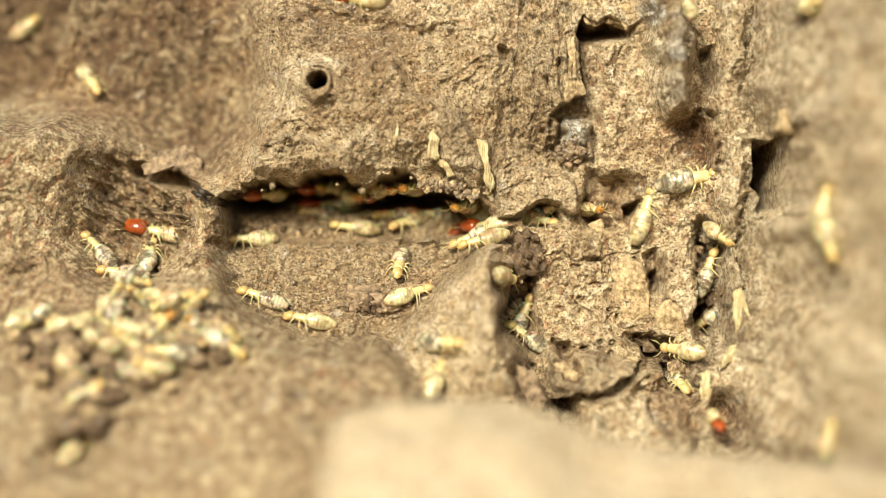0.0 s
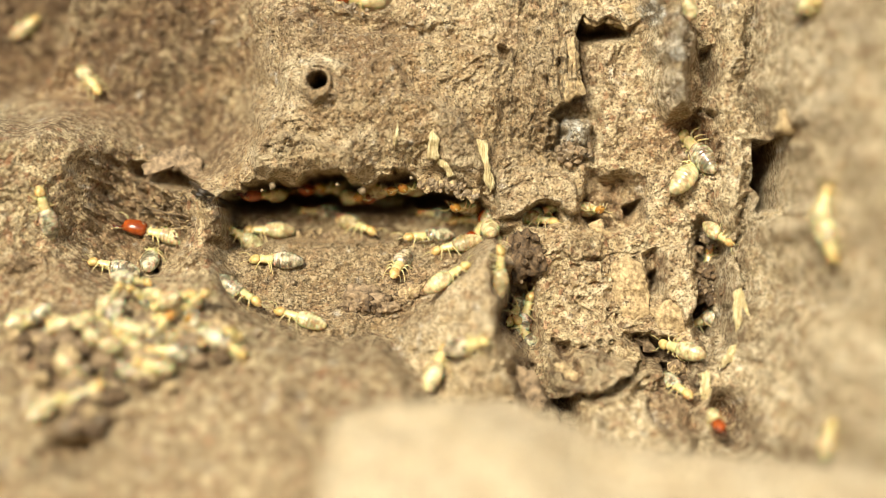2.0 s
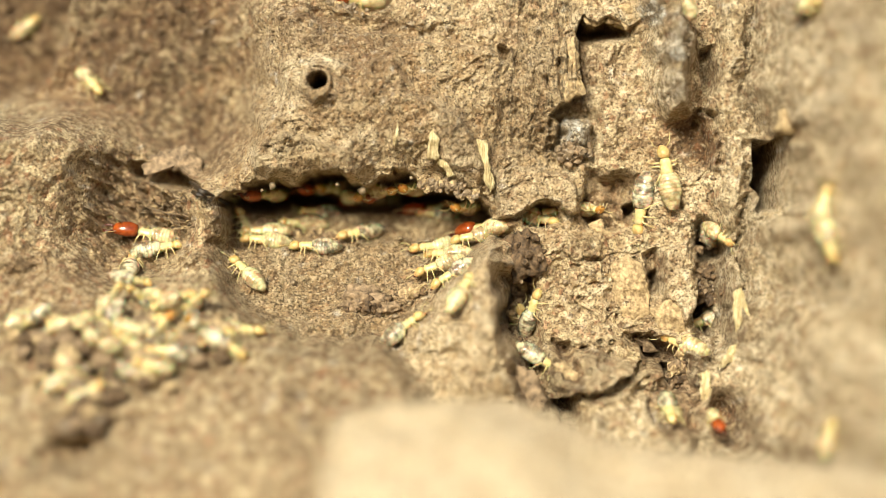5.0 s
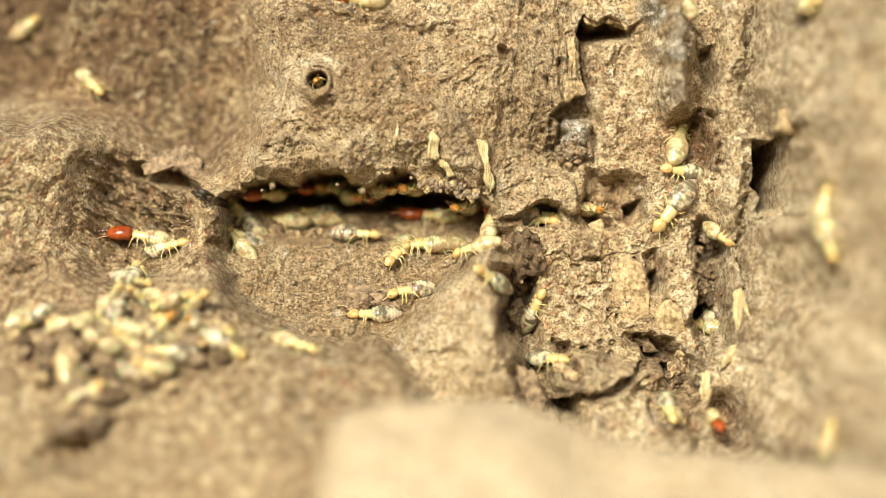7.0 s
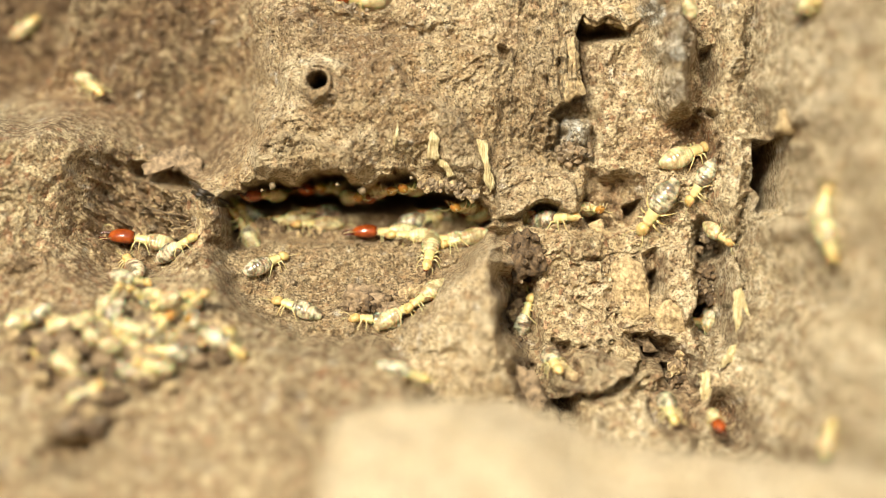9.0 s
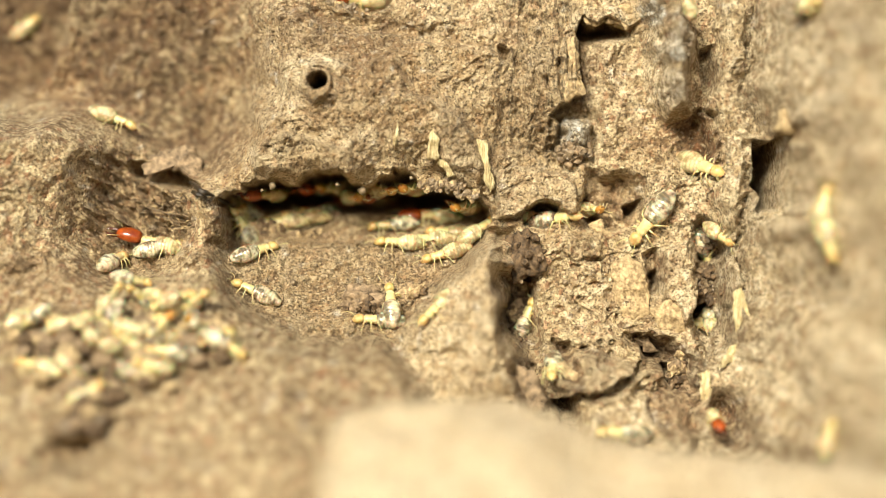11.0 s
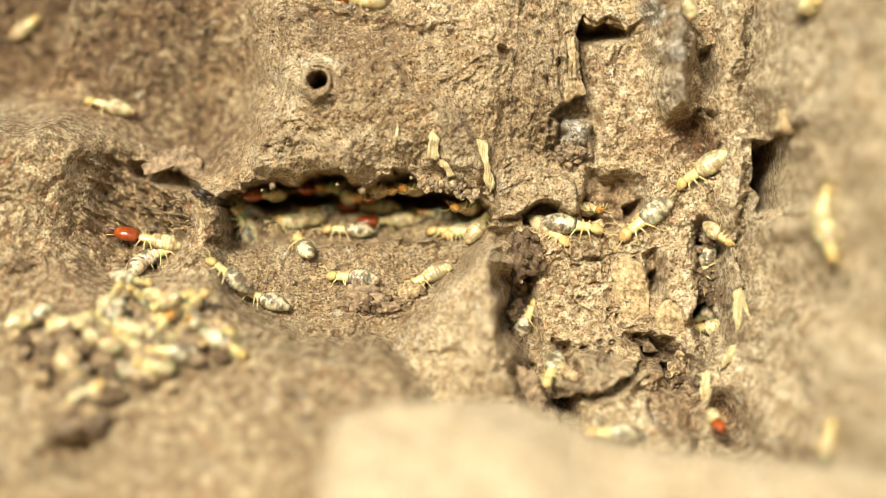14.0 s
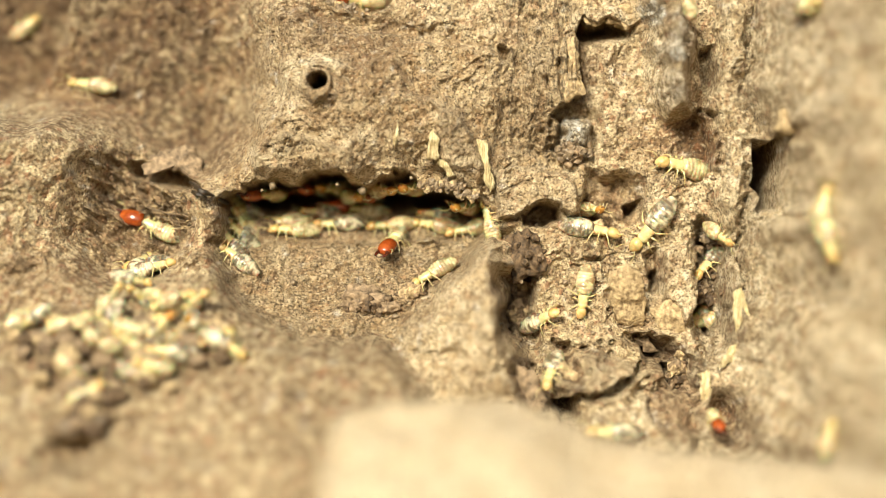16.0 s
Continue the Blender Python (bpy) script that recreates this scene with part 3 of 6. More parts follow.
    pale = np.maximum(pale, 0.8 * inside(wx, wz, [(12.05, -13.66), (15.97, -12.68), (19.88, -12.19), (21.11, -16.11), (19.88, -19.05), (13.52, -19.05), (11.8, -16.6)], 1.2))
    h = h - 3.0 * inside(x, z, [(10.23, -12.81), (11.54, -12.2), (13.89, -11.87), (15.02, -11.03), (16.99, -9.9), (17.27, -10.37), (15.39, -11.68), (14.12, -12.48), (11.78, -12.81), (10.7, -13.28)], 0.25, 0.2, 23)
    for patch, amount in (([(17.17, -12.15), (19.05, -11.21), (21.96, -12.15), (21.77, -15.06), (19.05, -15.44), (17.41, -14.03)], 0.6), ([(5.77, -9.78), (7.37, -10.11), (8.51, -12.48), (8.41, -14.04), (6.9, -13.38), (6.05, -11.77)], 0.85), ([(9.45, -8.46), (10.78, -8.7), (11.82, -10.73), (11.44, -11.77), (10.21, -10.92)], 0.75), ([(16.35, -7.52), (19.66, -7.99), (20.37, -9.88), (17.77, -9.88)], 0.5)):
        rust_shade = np.maximum(rust_shade, amount * inside(x, z, patch, 0.6, 0.4, 335))
        h = h - 2.0 * inside(x, z, patch, 0.5, 0.4, 335)
        grime_shade = np.maximum(grime_shade, 0.75 * amount * inside(x, z, patch, 0.5, 0.4, 337))
    # nicks in the bark, their shade put into the colour
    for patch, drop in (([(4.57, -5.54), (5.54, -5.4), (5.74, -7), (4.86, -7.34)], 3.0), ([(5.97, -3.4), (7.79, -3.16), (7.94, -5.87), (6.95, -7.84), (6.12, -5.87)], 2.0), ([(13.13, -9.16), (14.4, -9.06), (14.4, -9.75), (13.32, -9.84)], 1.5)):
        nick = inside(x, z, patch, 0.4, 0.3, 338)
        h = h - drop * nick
        grime_shade = np.maximum(grime_shade, 0.85 * nick)
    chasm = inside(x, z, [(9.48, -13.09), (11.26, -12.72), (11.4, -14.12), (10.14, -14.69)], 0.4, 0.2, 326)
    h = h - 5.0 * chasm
    # painted shade fills the chasm
    grime_shade = np.maximum(grime_shade, 0.7 * chasm)
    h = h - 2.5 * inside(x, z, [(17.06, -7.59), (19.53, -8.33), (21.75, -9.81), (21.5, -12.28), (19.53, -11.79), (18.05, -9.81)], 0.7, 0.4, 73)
    grime_shade = np.maximum(grime_shade, 0.5 * inside(x, z, [(16.57, -7.35), (19.53, -7.84), (22.49, -8.83), (22, -12.77), (20.52, -14.75), (19.53, -11.79), (18.05, -9.81)], 0.8, 0.5, 75))
    # top opening
    h = h - 6.0 * inside(x, z, [(-12.37, 26.41), (-11.86, 22.6), (-9.33, 21.44), (-7.3, 21.03), (-5.27, 21.74), (-4.26, 22.86), (-3.24, 26.41)], 0.3, 0.3, 25)
    # foot of the heap is soiled
    heap = inside(wx, wz, [(-36.11, -6.1), (-32.8, -4.92), (-27.6, -3.73), (-21.46, -5.15), (-16.73, -7.52), (-17.2, -9.41), (-22.88, -10.82), (-24.77, -12.24), (-28.08, -15.08), (-30.91, -14.61), (-30.91, -11.77), (-34.22, -8.93)], 0.8, 0.5, 77)
    grime_shade = np.maximum(grime_shade, 0.7 * heap)
    # shade along the foot of the ledge, painted as a dark band
    grime_shade = np.maximum(grime_shade, 0.35 * inside(wx, wz, [(-10.82, -7.68), (-4.06, -7.2), (-4.54, -8.89), (-10.33, -9.61)], 1.2, 0.8, 79))
    h = h - 4.5 * mound(wx, wz, -28.6, -15.6, 2.4, 1.9) - 4.0 * mound(wx, wz, -33.4, -18.2, 2.4, 2.0)
    for patch, amount in (([(-15.3, 17.05), (-11.95, 17.45), (-11.8, 12.55), (-13.2, 10.55), (-15.2, 12.05)], 1.0), ([(-16.6, 8.65), (-13.1, 8.45), (-13.4, 5.95), (-16.7, 6.25)], 0.75), ([(-12.7, 12.3), (-6.2, 12.55), (-6.45, 9.3), (-12.2, 8.95)], 0.35), ([(-4.7, 25.05), (6.3, 25.05), (6.05, 18.45), (0.8, 18.75), (-4.2, 20.05)], 0.75), ([(5.02, 7.2), (10.73, 6.6), (12.22, 4.52), (11.62, 2.83), (7.25, 3.82), (5.02, 3.03)], 0.5), ([(-17.2, 21.55), (-11.2, 20.8), (-12.2, 17.05), (-16.7, 16.55)], 0.4), ([(-1.45, 13.15), (0.8, 13.25), (1.4, 12.25), (-0.7, 11.55)], 0.6), ([(-9.2, 10.55), (-4.2, 10.05), (-1.2, 7.55), (-2.2, 5.8), (-7.2, 5.8), (-9.7, 7.55)], 0.6), ([(-0.2, 11.3), (4.8, 11.3), (5.05, 7.05), (0.8, 6.05)], 0.4), ([(10.8, 21.55), (12.4, 20.55), (11.9, 17.05), (12.8, 13.8), (11.3, 13.05), (10.8, 17.55)], 0.55)):
        pale = np.maximum(pale, amount * inside(wx, wz, patch, 0.9, 0.7, 95) * smooth(-0.7, 0.1, fractal(x, z, 2.2, 291, 3)))
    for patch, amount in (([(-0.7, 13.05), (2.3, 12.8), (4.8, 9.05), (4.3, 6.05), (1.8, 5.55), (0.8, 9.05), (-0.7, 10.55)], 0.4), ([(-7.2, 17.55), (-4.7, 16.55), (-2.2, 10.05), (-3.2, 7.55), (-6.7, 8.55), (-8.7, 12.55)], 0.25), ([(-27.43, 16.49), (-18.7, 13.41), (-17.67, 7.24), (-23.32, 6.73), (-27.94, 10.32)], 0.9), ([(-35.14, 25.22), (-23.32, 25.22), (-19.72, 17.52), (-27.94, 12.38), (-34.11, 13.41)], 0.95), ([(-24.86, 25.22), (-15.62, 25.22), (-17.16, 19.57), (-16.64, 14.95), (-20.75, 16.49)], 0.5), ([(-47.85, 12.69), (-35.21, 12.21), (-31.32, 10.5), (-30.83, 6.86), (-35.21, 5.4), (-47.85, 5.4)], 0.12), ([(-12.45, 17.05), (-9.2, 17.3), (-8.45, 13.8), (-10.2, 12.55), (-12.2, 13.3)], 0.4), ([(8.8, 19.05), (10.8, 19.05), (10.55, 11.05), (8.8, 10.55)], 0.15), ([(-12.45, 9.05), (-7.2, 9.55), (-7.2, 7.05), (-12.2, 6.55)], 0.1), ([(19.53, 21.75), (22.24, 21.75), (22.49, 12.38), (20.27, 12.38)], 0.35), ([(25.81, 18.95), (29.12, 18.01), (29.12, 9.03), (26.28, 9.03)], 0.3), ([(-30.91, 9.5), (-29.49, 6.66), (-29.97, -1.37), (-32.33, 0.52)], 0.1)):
        grime_shade = np.maximum(grime_shade, amount * inside(wx, wz, patch, 1.5, 0.8, 97))
    # darker patches of the wall; the last is painted shade below the ledge
    for patch, amount in (([(-15.49, 20.76), (-4.14, 20.27), (-2.66, 15.34), (-8.09, 13.36), (-11.05, 17.31), (-14.99, 17.31)], 0.5), ([(-0.3, 12.38), (1.18, 11.64), (2.17, 9.91), (2.66, 6.95), (0.79, 6.71), (0.3, 8.93), (-0.44, 10.65)], 0.5), ([(-9.07, 13.86), (-4.64, 12.38), (-4.14, 7.45), (-7.1, 6.95), (-8.58, 9.42)], 0.3), ([(5.72, 18.3), (9.67, 18.79), (9.91, 12.38), (8.68, 7.94), (5.72, 7.45)], 0.25), ([(4.73, 6.95), (5.72, 6.95), (6.46, 2.52), (4.98, 2.52)], 0.5), ([(-18.94, 18.79), (-15.49, 17.8), (-14.99, 11.89), (-16.47, 6.95), (-18.94, 6.95)], 0.3), ([(-11.2, -7.45), (-4.2, -7.7), (-2.2, -5.95), (-3.2, -8.95), (-7.2, -9.95), (-10.7, -9.45)], 0.4)):
        grime_shade = np.maximum(grime_shade, amount * inside(wx, wz, patch, 0.9, 0.8, 330))
    for patch, amount in (([(-13.02, 17.06), (-11.29, 16.82), (-12.28, 15.83), (-12.63, 13.86), (-13.02, 12.63), (-14.01, 12.87), (-14.4, 14.84)], 0.7), ([(-4.64, 10.65), (-4.14, 10.65), (-4.34, 8.83), (-4.93, 9.42)], 0.7), ([(-16.23, 8.68), (-13.76, 8.83), (-13.02, 7.45), (-14.99, 6.07), (-16.37, 6.95)], 0.5), ([(-11.05, 11.64), (-8.09, 11.89), (-7.1, 9.91), (-9.07, 9.17)], 0.25)):
        pale = np.maximum(pale, amount * inside(wx, wz, patch, 0.5, 0.6, 331) * (1 - tube))
    for patch, amount in (([(-15.49, 21.26), (-3.16, 20.76), (-2.17, 15.83), (-7.1, 13.36), (-9.07, 17.31), (-14.99, 17.06)], 0.35), ([(-36.63, 0.53), (-30.4, -1.39), (-28.96, -5.71), (-34.72, -9.54), (-41.43, -7.62)], 0.35), ([(-3.16, 12.38), (-1.68, 12.38), (-1.92, 10.65), (-3.06, 10.65)], 0.6), ([(-7.1, 17.31), (-1.18, 16.32), (0.3, 13.86), (-4.14, 12.87), (-7.1, 14.84)], 0.35), ([(4.73, 19.78), (6.95, 19.28), (6.46, 17.56), (4.98, 17.8)], 0.6), ([(17.8, -0.45), (20.8, 0.05), (21.3, -2.45), (18.8, -2.95)], 0.5), ([(18.3, -4.45), (20.8, -4.7), (21.05, -7.45), (18.8, -6.7)], 0.7)):
        rust_shade = np.maximum(rust_shade, amount * inside(wx, wz, patch, 0.8, 0.8, 332))
    pale = np.maximum(pale, 0.7 * smooth(22, 26, x) * (1 - crack))
    pale = np.maximum(pale, 0.78 * smooth(4, 20, wx) * smooth(-0.7, 0.2, fractal(x, z, 5, 201, 3)))
    pale = np.maximum(pale, 0.5 * ridge)
    # front floor toned darker, unevenly
    grime_shade = np.maximum(grime_shade, (0.2 + 0.2 * smooth(-0.5, 0.5, fractal(x, z, 3.0, 339, 3))) * front * (1 - ridge))
    soiled = smooth(0.1, 0.55, fractal(x, z, 3.5, 251, 4)) * smooth(5, 9, x) * smooth(4, -2, z)
    grime_shade = np.maximum(grime_shade, 0.55 * soiled)
    grime_shade = np.maximum(grime_shade, 0.22 * smooth(0.2, 0.5, fractal(x, z * 0.35, 4, 261, 3)) * smooth(24, 28, x))
    pale = np.maximum(pale, smooth(21, 25, x) * smooth(0.35, -0.15, fractal(x, z * 0.35, 4, 271, 3)))
    # darker towards the upper left
    grime_shade = np.maximum(grime_shade, 0.36 * smooth(-2, -20, x) * smooth(6, 10, z))
    for stain in ([(5.83, -9.16), (7.88, -9.75), (9.84, -13.66), (8.23, -15.04), (6.27, -12.19)], [(9.11, -9.01), (10.87, -8.67), (12.15, -10.73), (11.36, -12.49), (9.79, -12.19)], [(4.14, -3.16), (7.94, -2.91), (8.09, -7.35), (5.23, -7.84)], [(16.46, -7.3), (19.15, -7.79), (21.84, -9.01), (22.09, -12.19), (19.88, -12.19), (17.92, -9.75)]):
        grime_shade = np.maximum(grime_shade, 0.92 * inside(wx, wz, stain, 0.5, 0.5, 99))
    # flecked bark against plain weathered bark
    plain = inside(wx, wz, [(-15.7, 20.55), (5.8, 19.55), (12.55, 25.05), (12.55, 7.05), (12.3, 1.05), (4.8, 1.05), (-20.2, 5.55), (-17.2, 13.05)], 2.0)
    mottle = 1 - 0.75 * np.maximum(plain, np.maximum(bowl, ridge))
    # scales and grain of the bark itself
    fine = smooth(30, 14, h)
    lean_z, lean_x = np.gradient(h, STEP)
    fine = fine / (1 + 0.4 * (lean_x ** 2 + lean_z ** 2))
    scale = fractal(x, z * 0.8, 4.5, 171, 3)
    h = h + fine * (0.34 * smooth(0.05, 0.12, scale) + 0.3 * smooth(-0.35, -0.28, scale)) * (1 - slot)
    h = h + fine * (0.36 * fractal(x, z, 2.0, 71, 5, 0.72) + 0.16 * np.abs(fractal(x * 0.6, z, 0.7, 81, 2)))
    # cracks: upright in the furrowed bark, sparse and wandering elsewhere
    crease = smooth(0.045, 0.0, np.abs(fractal(wx, wz * 0.3, 3.2, 211, 3))) * np.maximum(furrow, 0.6 * flank)
    wander = smooth(0.05, 0.0, np.abs(fractal(wx, wz, 5.5, 221, 4))) * smooth(0.0, 0.4, fractal(x, z, 9, 231, 2))
    h = h - fine * (0.4 * crease + 0.45 * wander * (1 - bowl)) * (1 - slot)
    h = h + fine * 0.35 * (0.5 - np.abs(fractal(x, z, 3.6, 241, 3)))
    h = h + fine * fibre * 0.12 * rough(x * (1 - 0.75 * bowl), z * (0.25 + 0.75 * bowl), 0.45, 181)
    return h, np.clip(pale * (0.75 + 0.5 * fractal(x, z, 1.5, 191, 3)), 0, 1) , grime_shade, bowl * (1 - ridge) * (1 - slot), np.maximum(furrow, 0.35 * flank), mottle, np.clip(rust_shade + 0.55 * niche, 0, 1), ash


XS, ZS = np.arange(LEFT, RIGHT + 1e-6, STEP), np.arange(LOW, HIGH + 1e-6, STEP)
GX, GZ = np.meshgrid(XS, ZS)
FACE, PALE, GRIME_SHADE, LEDGE, FURROW, MOTTLE, RUST_SHADE, ASH = relief(GX, GZ)


def spread(a, n):
    """The mean over a square n cells each way."""
    for axis in (0, 1):
        s = np.cumsum(np.concatenate([np.repeat(np.take(a, [0], axis), n + 1, axis), a, np.repeat(np.take(a, [-1], axis), n, axis)], axis), axis)
        size = a.shape[axis]
        a = (np.take(s, range(2 * n + 1, 2 * n + 1 + size), axis) - np.take(s, range(0, size), axis)) / (2 * n + 1)
    return a


TREAD = spread(FACE, 10)
SLOPE_Z, SLOPE_X = np.gradient(spread(FACE, 14), STEP)


def sample(a, x, z):
    i = min(max((x - LEFT) / STEP, 0), a.shape[1] - 2)
    j = min(max((z - LOW) / STEP, 0), a.shape[0] - 2)
    p, q = int(i), int(j)
    f, g = i - p, j - q
    return (a[q, p] * (1 - f) + a[q, p + 1] * f) * (1 - g) + (a[q + 1, p] * (1 - f) + a[q + 1, p + 1] * f) * g


def ground(x, z):
    return sample(TREAD, x, z)
# -- end of relief


def bark_face():
    """The bark sheet with its four edges and a back."""
    nz, nx = FACE.shape
    co = np.empty((nz, nx, 3))
    co[..., 0], co[..., 1], co[..., 2] = GX * MM, -FACE * MM, GZ * MM
    verts = co.reshape(-1, 3)
    idx = np.arange(nz * nx).reshape(nz, nx)
    quads = np.stack([idx[:-1, :-1], idx[:-1, 1:], idx[1:, 1:], idx[1:, :-1]], -1).reshape(-1, 4)
    ring = np.concatenate([idx[0, :], idx[1:, -1], idx[-1, -2::-1], idx[-2:0:-1, 0]])
    back = verts[ring].copy()
    back[:, 1] = 0.024
    first = len(verts)
    other = first + np.arange(len(ring))
    nxt, nxo = np.roll(ring, -1), np.roll(other, -1)
    skirt = np.stack([ring, other, nxo, nxt], -1)
    me = bpy.data.meshes.new("bark_wall")
    allv = np.concatenate([verts, back])
    nq = len(quads) + len(skirt)
    loops = np.concatenate([quads.ravel(), skirt.ravel(), other[::-1]])
    me.vertices.add(len(allv))
    me.vertices.foreach_set("co", allv.ravel())
    me.loops.add(len(loops))
    me.loops.foreach_set("vertex_index", loops.astype(np.int32))
    me.polygons.add(nq + 1)
    me.polygons.foreach_set("loop_start", np.concatenate([np.arange(nq) * 4, [nq * 4]]).astype(np.int32))
    me.polygons.foreach_set("use_smooth", np.ones(nq + 1, bool))
    me.update(calc_edges=True)
    for name, a in (("pale", PALE), ("grime_shade", GRIME_SHADE), ("ledge", LEDGE), ("furrow", FURROW), ("mottle", MOTTLE), ("rust_shade", RUST_SHADE), ("ash", ASH)):
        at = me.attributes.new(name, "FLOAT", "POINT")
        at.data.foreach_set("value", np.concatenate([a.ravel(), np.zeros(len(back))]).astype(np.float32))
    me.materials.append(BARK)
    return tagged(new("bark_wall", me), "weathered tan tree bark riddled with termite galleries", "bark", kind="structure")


bark_face()


def near_ridge():
    """The swell of pale bark close to the lens, a rounded bank with its crest along a line of x, z."""
    crest = [(-10.3, -33.6), (-9.2, -15.2), (-8.2, -12.1), (-5.6, -11), (-0.9, -10.5), (3.8, -10.4), (6.5, -10.9), (8.5, -12), (10.8, -13.2), (14.4, -13.9), (20.1, -14.3), (30.6, -15.4), (51.4, -16.6)]
    xs = np.linspace(-10.6, 54.0, 330)
    top = np.interp(xs, [p[0] for p in crest], [p[1] for p in crest])
    top = np.convolve(np.pad(top, 9, "edge"), np.ones(19) / 19, "valid")
    section = [(-34.0, 10.0), (-6.0, 21.0), (-2.4, 26.0), (-0.9, 29.0), (-0.2, 31.0), (0.0, 32.4), (-0.25, 33.8), (-1.0, 35.5), (-2.4, 37.6), (-4.4, 39.8), (-7.0, 42.0), (-11.0, 44.0), (-34.0, 46.0)]
    knots = np.linspace(0, 1, len(section))
    fine = np.linspace(0, 1, 130)
    dz, out = np.interp(fine, knots, [p[0] for p in section]), np.interp(fine, knots, [p[1] for p in section])
    gx, gv = np.meshgrid(xs, fine * 40)
    swell = 0.5 * fractal(gx, gv, 6, 401, 4) + 0.12 * fractal(gx, gv, 1.2, 402, 3)
    z = np.maximum(top[None, :] + dz[:, None], -40.0) + 0.5 * swell
    y = out[:, None] + swell
    nz, nx = z.shape
    idx = np.arange(nz * nx).reshape(nz, nx)
    faces = np.stack([idx[:-1, :-1], idx[:-1, 1:], idx[1:, 1:], idx[1:, :-1]], -1).reshape(-1, 4).tolist()
    faces += [idx[:, 0].tolist(), idx[::-1, -1].tolist(), [*idx[0, ::-1].tolist(), *idx[-1, :].tolist()]]
    me = bpy.data.meshes.new("bark_ridge")
    me.from_pydata((np.stack([np.broadcast_to(gx, z.shape), -y, z], -1).reshape(-1, 3) * MM).tolist(), [], faces)
    me.polygons.foreach_set("use_smooth", np.ones(len(me.polygons), bool))
    me.attributes.new("pale", "FLOAT", "POINT").data.foreach_set("value", np.ones(nz * nx, np.float32))
    me.materials.append(BARK)
    return tagged(new("bark_ridge", me), "pale smooth swell of bark close to the lens", "bark", kind="structure")


near_ridge()


# ---- small builders ----
def part(name, bm, mat, parent=None, label="", smooth_faces=True):
    me = bpy.data.meshes.new(name)
    bm.to_mesh(me)
    bm.free()
    me.materials.append(mat)
    if smooth_faces:
        me.polygons.foreach_set("use_smooth", np.ones(len(me.polygons), bool))
    ob = new(name, me)
    ob.parent = parent
    return tagged(ob, label)


def rings(sections, sides=10, bm=None):
    """A closed tube through sections of (centre, side axis radius, up axis radius) along +x; sizes in mm."""
    bm = bm or bmesh.new()
    loops = []
    for (cx, cy, cz), ry, rz in sections:
        loops.append([bm.verts.new((cx * MM, (cy + ry * math.cos(a)) * MM, (cz + rz * math.sin(a)) * MM)) for a in (2 * math.pi * k / sides for k in range(sides))])
    for a, b in zip(loops, loops[1:]):
        for k in range(sides):
            bm.faces.new((a[k], a[(k + 1) % sides], b[(k + 1) % sides], b[k]))
    bm.faces.new(loops[0][::-1])
    bm.faces.new(loops[-1])
    return bm


def strand(points, radii, sides=5, bm=None):
    """A thin round limb through points in mm."""
    bm = bm or bmesh.new()
    pts = [Vector(p) for p in points]
    loops = []
    for i, p in enumerate(pts):
        way = (pts[min(i + 1, len(pts) - 1)] - pts[max(i - 1, 0)]).normalized()
        q = way.to_track_quat("Z", "Y")
        loops.append([bm.verts.new((p + q @ Vector((math.cos(a), math.sin(a), 0)) * radii[i]) * MM) for a in (2 * math.pi * k / sides for k in range(sides))])
    for a, b in zip(loops, loops[1:]):
        for k in range(sides):
            bm.faces.new((a[k], a[(k + 1) % sides], b[(k + 1) % sides], b[k]))
    bm.faces.new(loops[0][::-1])
    bm.faces.new(loops[-1])
    return bm


# ---- termites ----
LEG_ROOTS = [(0.95, 0.30), (0.62, 0.34), (0.28, 0.32)]


def leg_mesh(side, k):
    reach, ahead = (0.78, 0.80, 0.98)[k], (0.46, -0.05, -0.62)[k]
    s = side
    return strand([(0, 0, 0), (ahead * 0.3, s * reach * 0.38, 0.22), (ahead * 0.7, s * reach * 0.72, -0.08), (ahead, s * reach * 0.92, -0.50), (ahead * 1.25, s * reach, -0.56)], [0.085, 0.075, 0.048, 0.032, 0.022])


def belly(length, width, droop=0.0):
    """Abdomen in ten overlapping rings, running back from x = 0."""
    secs, rim = [], []
    n = 9
    for i in range(n):
        for f, bulge in ((0.04, 0.965), (0.5, 1.01), (0.93, 1.015)):
            s = (i + f) / n
            r = width / 2 * (math.sin(math.pi * (0.10 + 0.86 * s) ** 0.85) ** 0.62) * bulge
            secs.append(((-s * length, 0, 0.62 - droop * s * s), r, r * 0.88))
            rim.append(1.0 if f > 0.9 else 0.0)
    bm = rings(secs, 14)
    layer = bm.verts.layers.float.new("rim")
    bm.verts.ensure_lookup_table()
    for i, v in enumerate(rim):
        for k in range(14):
            bm.verts[i * 14 + k][layer] = v
    return bm


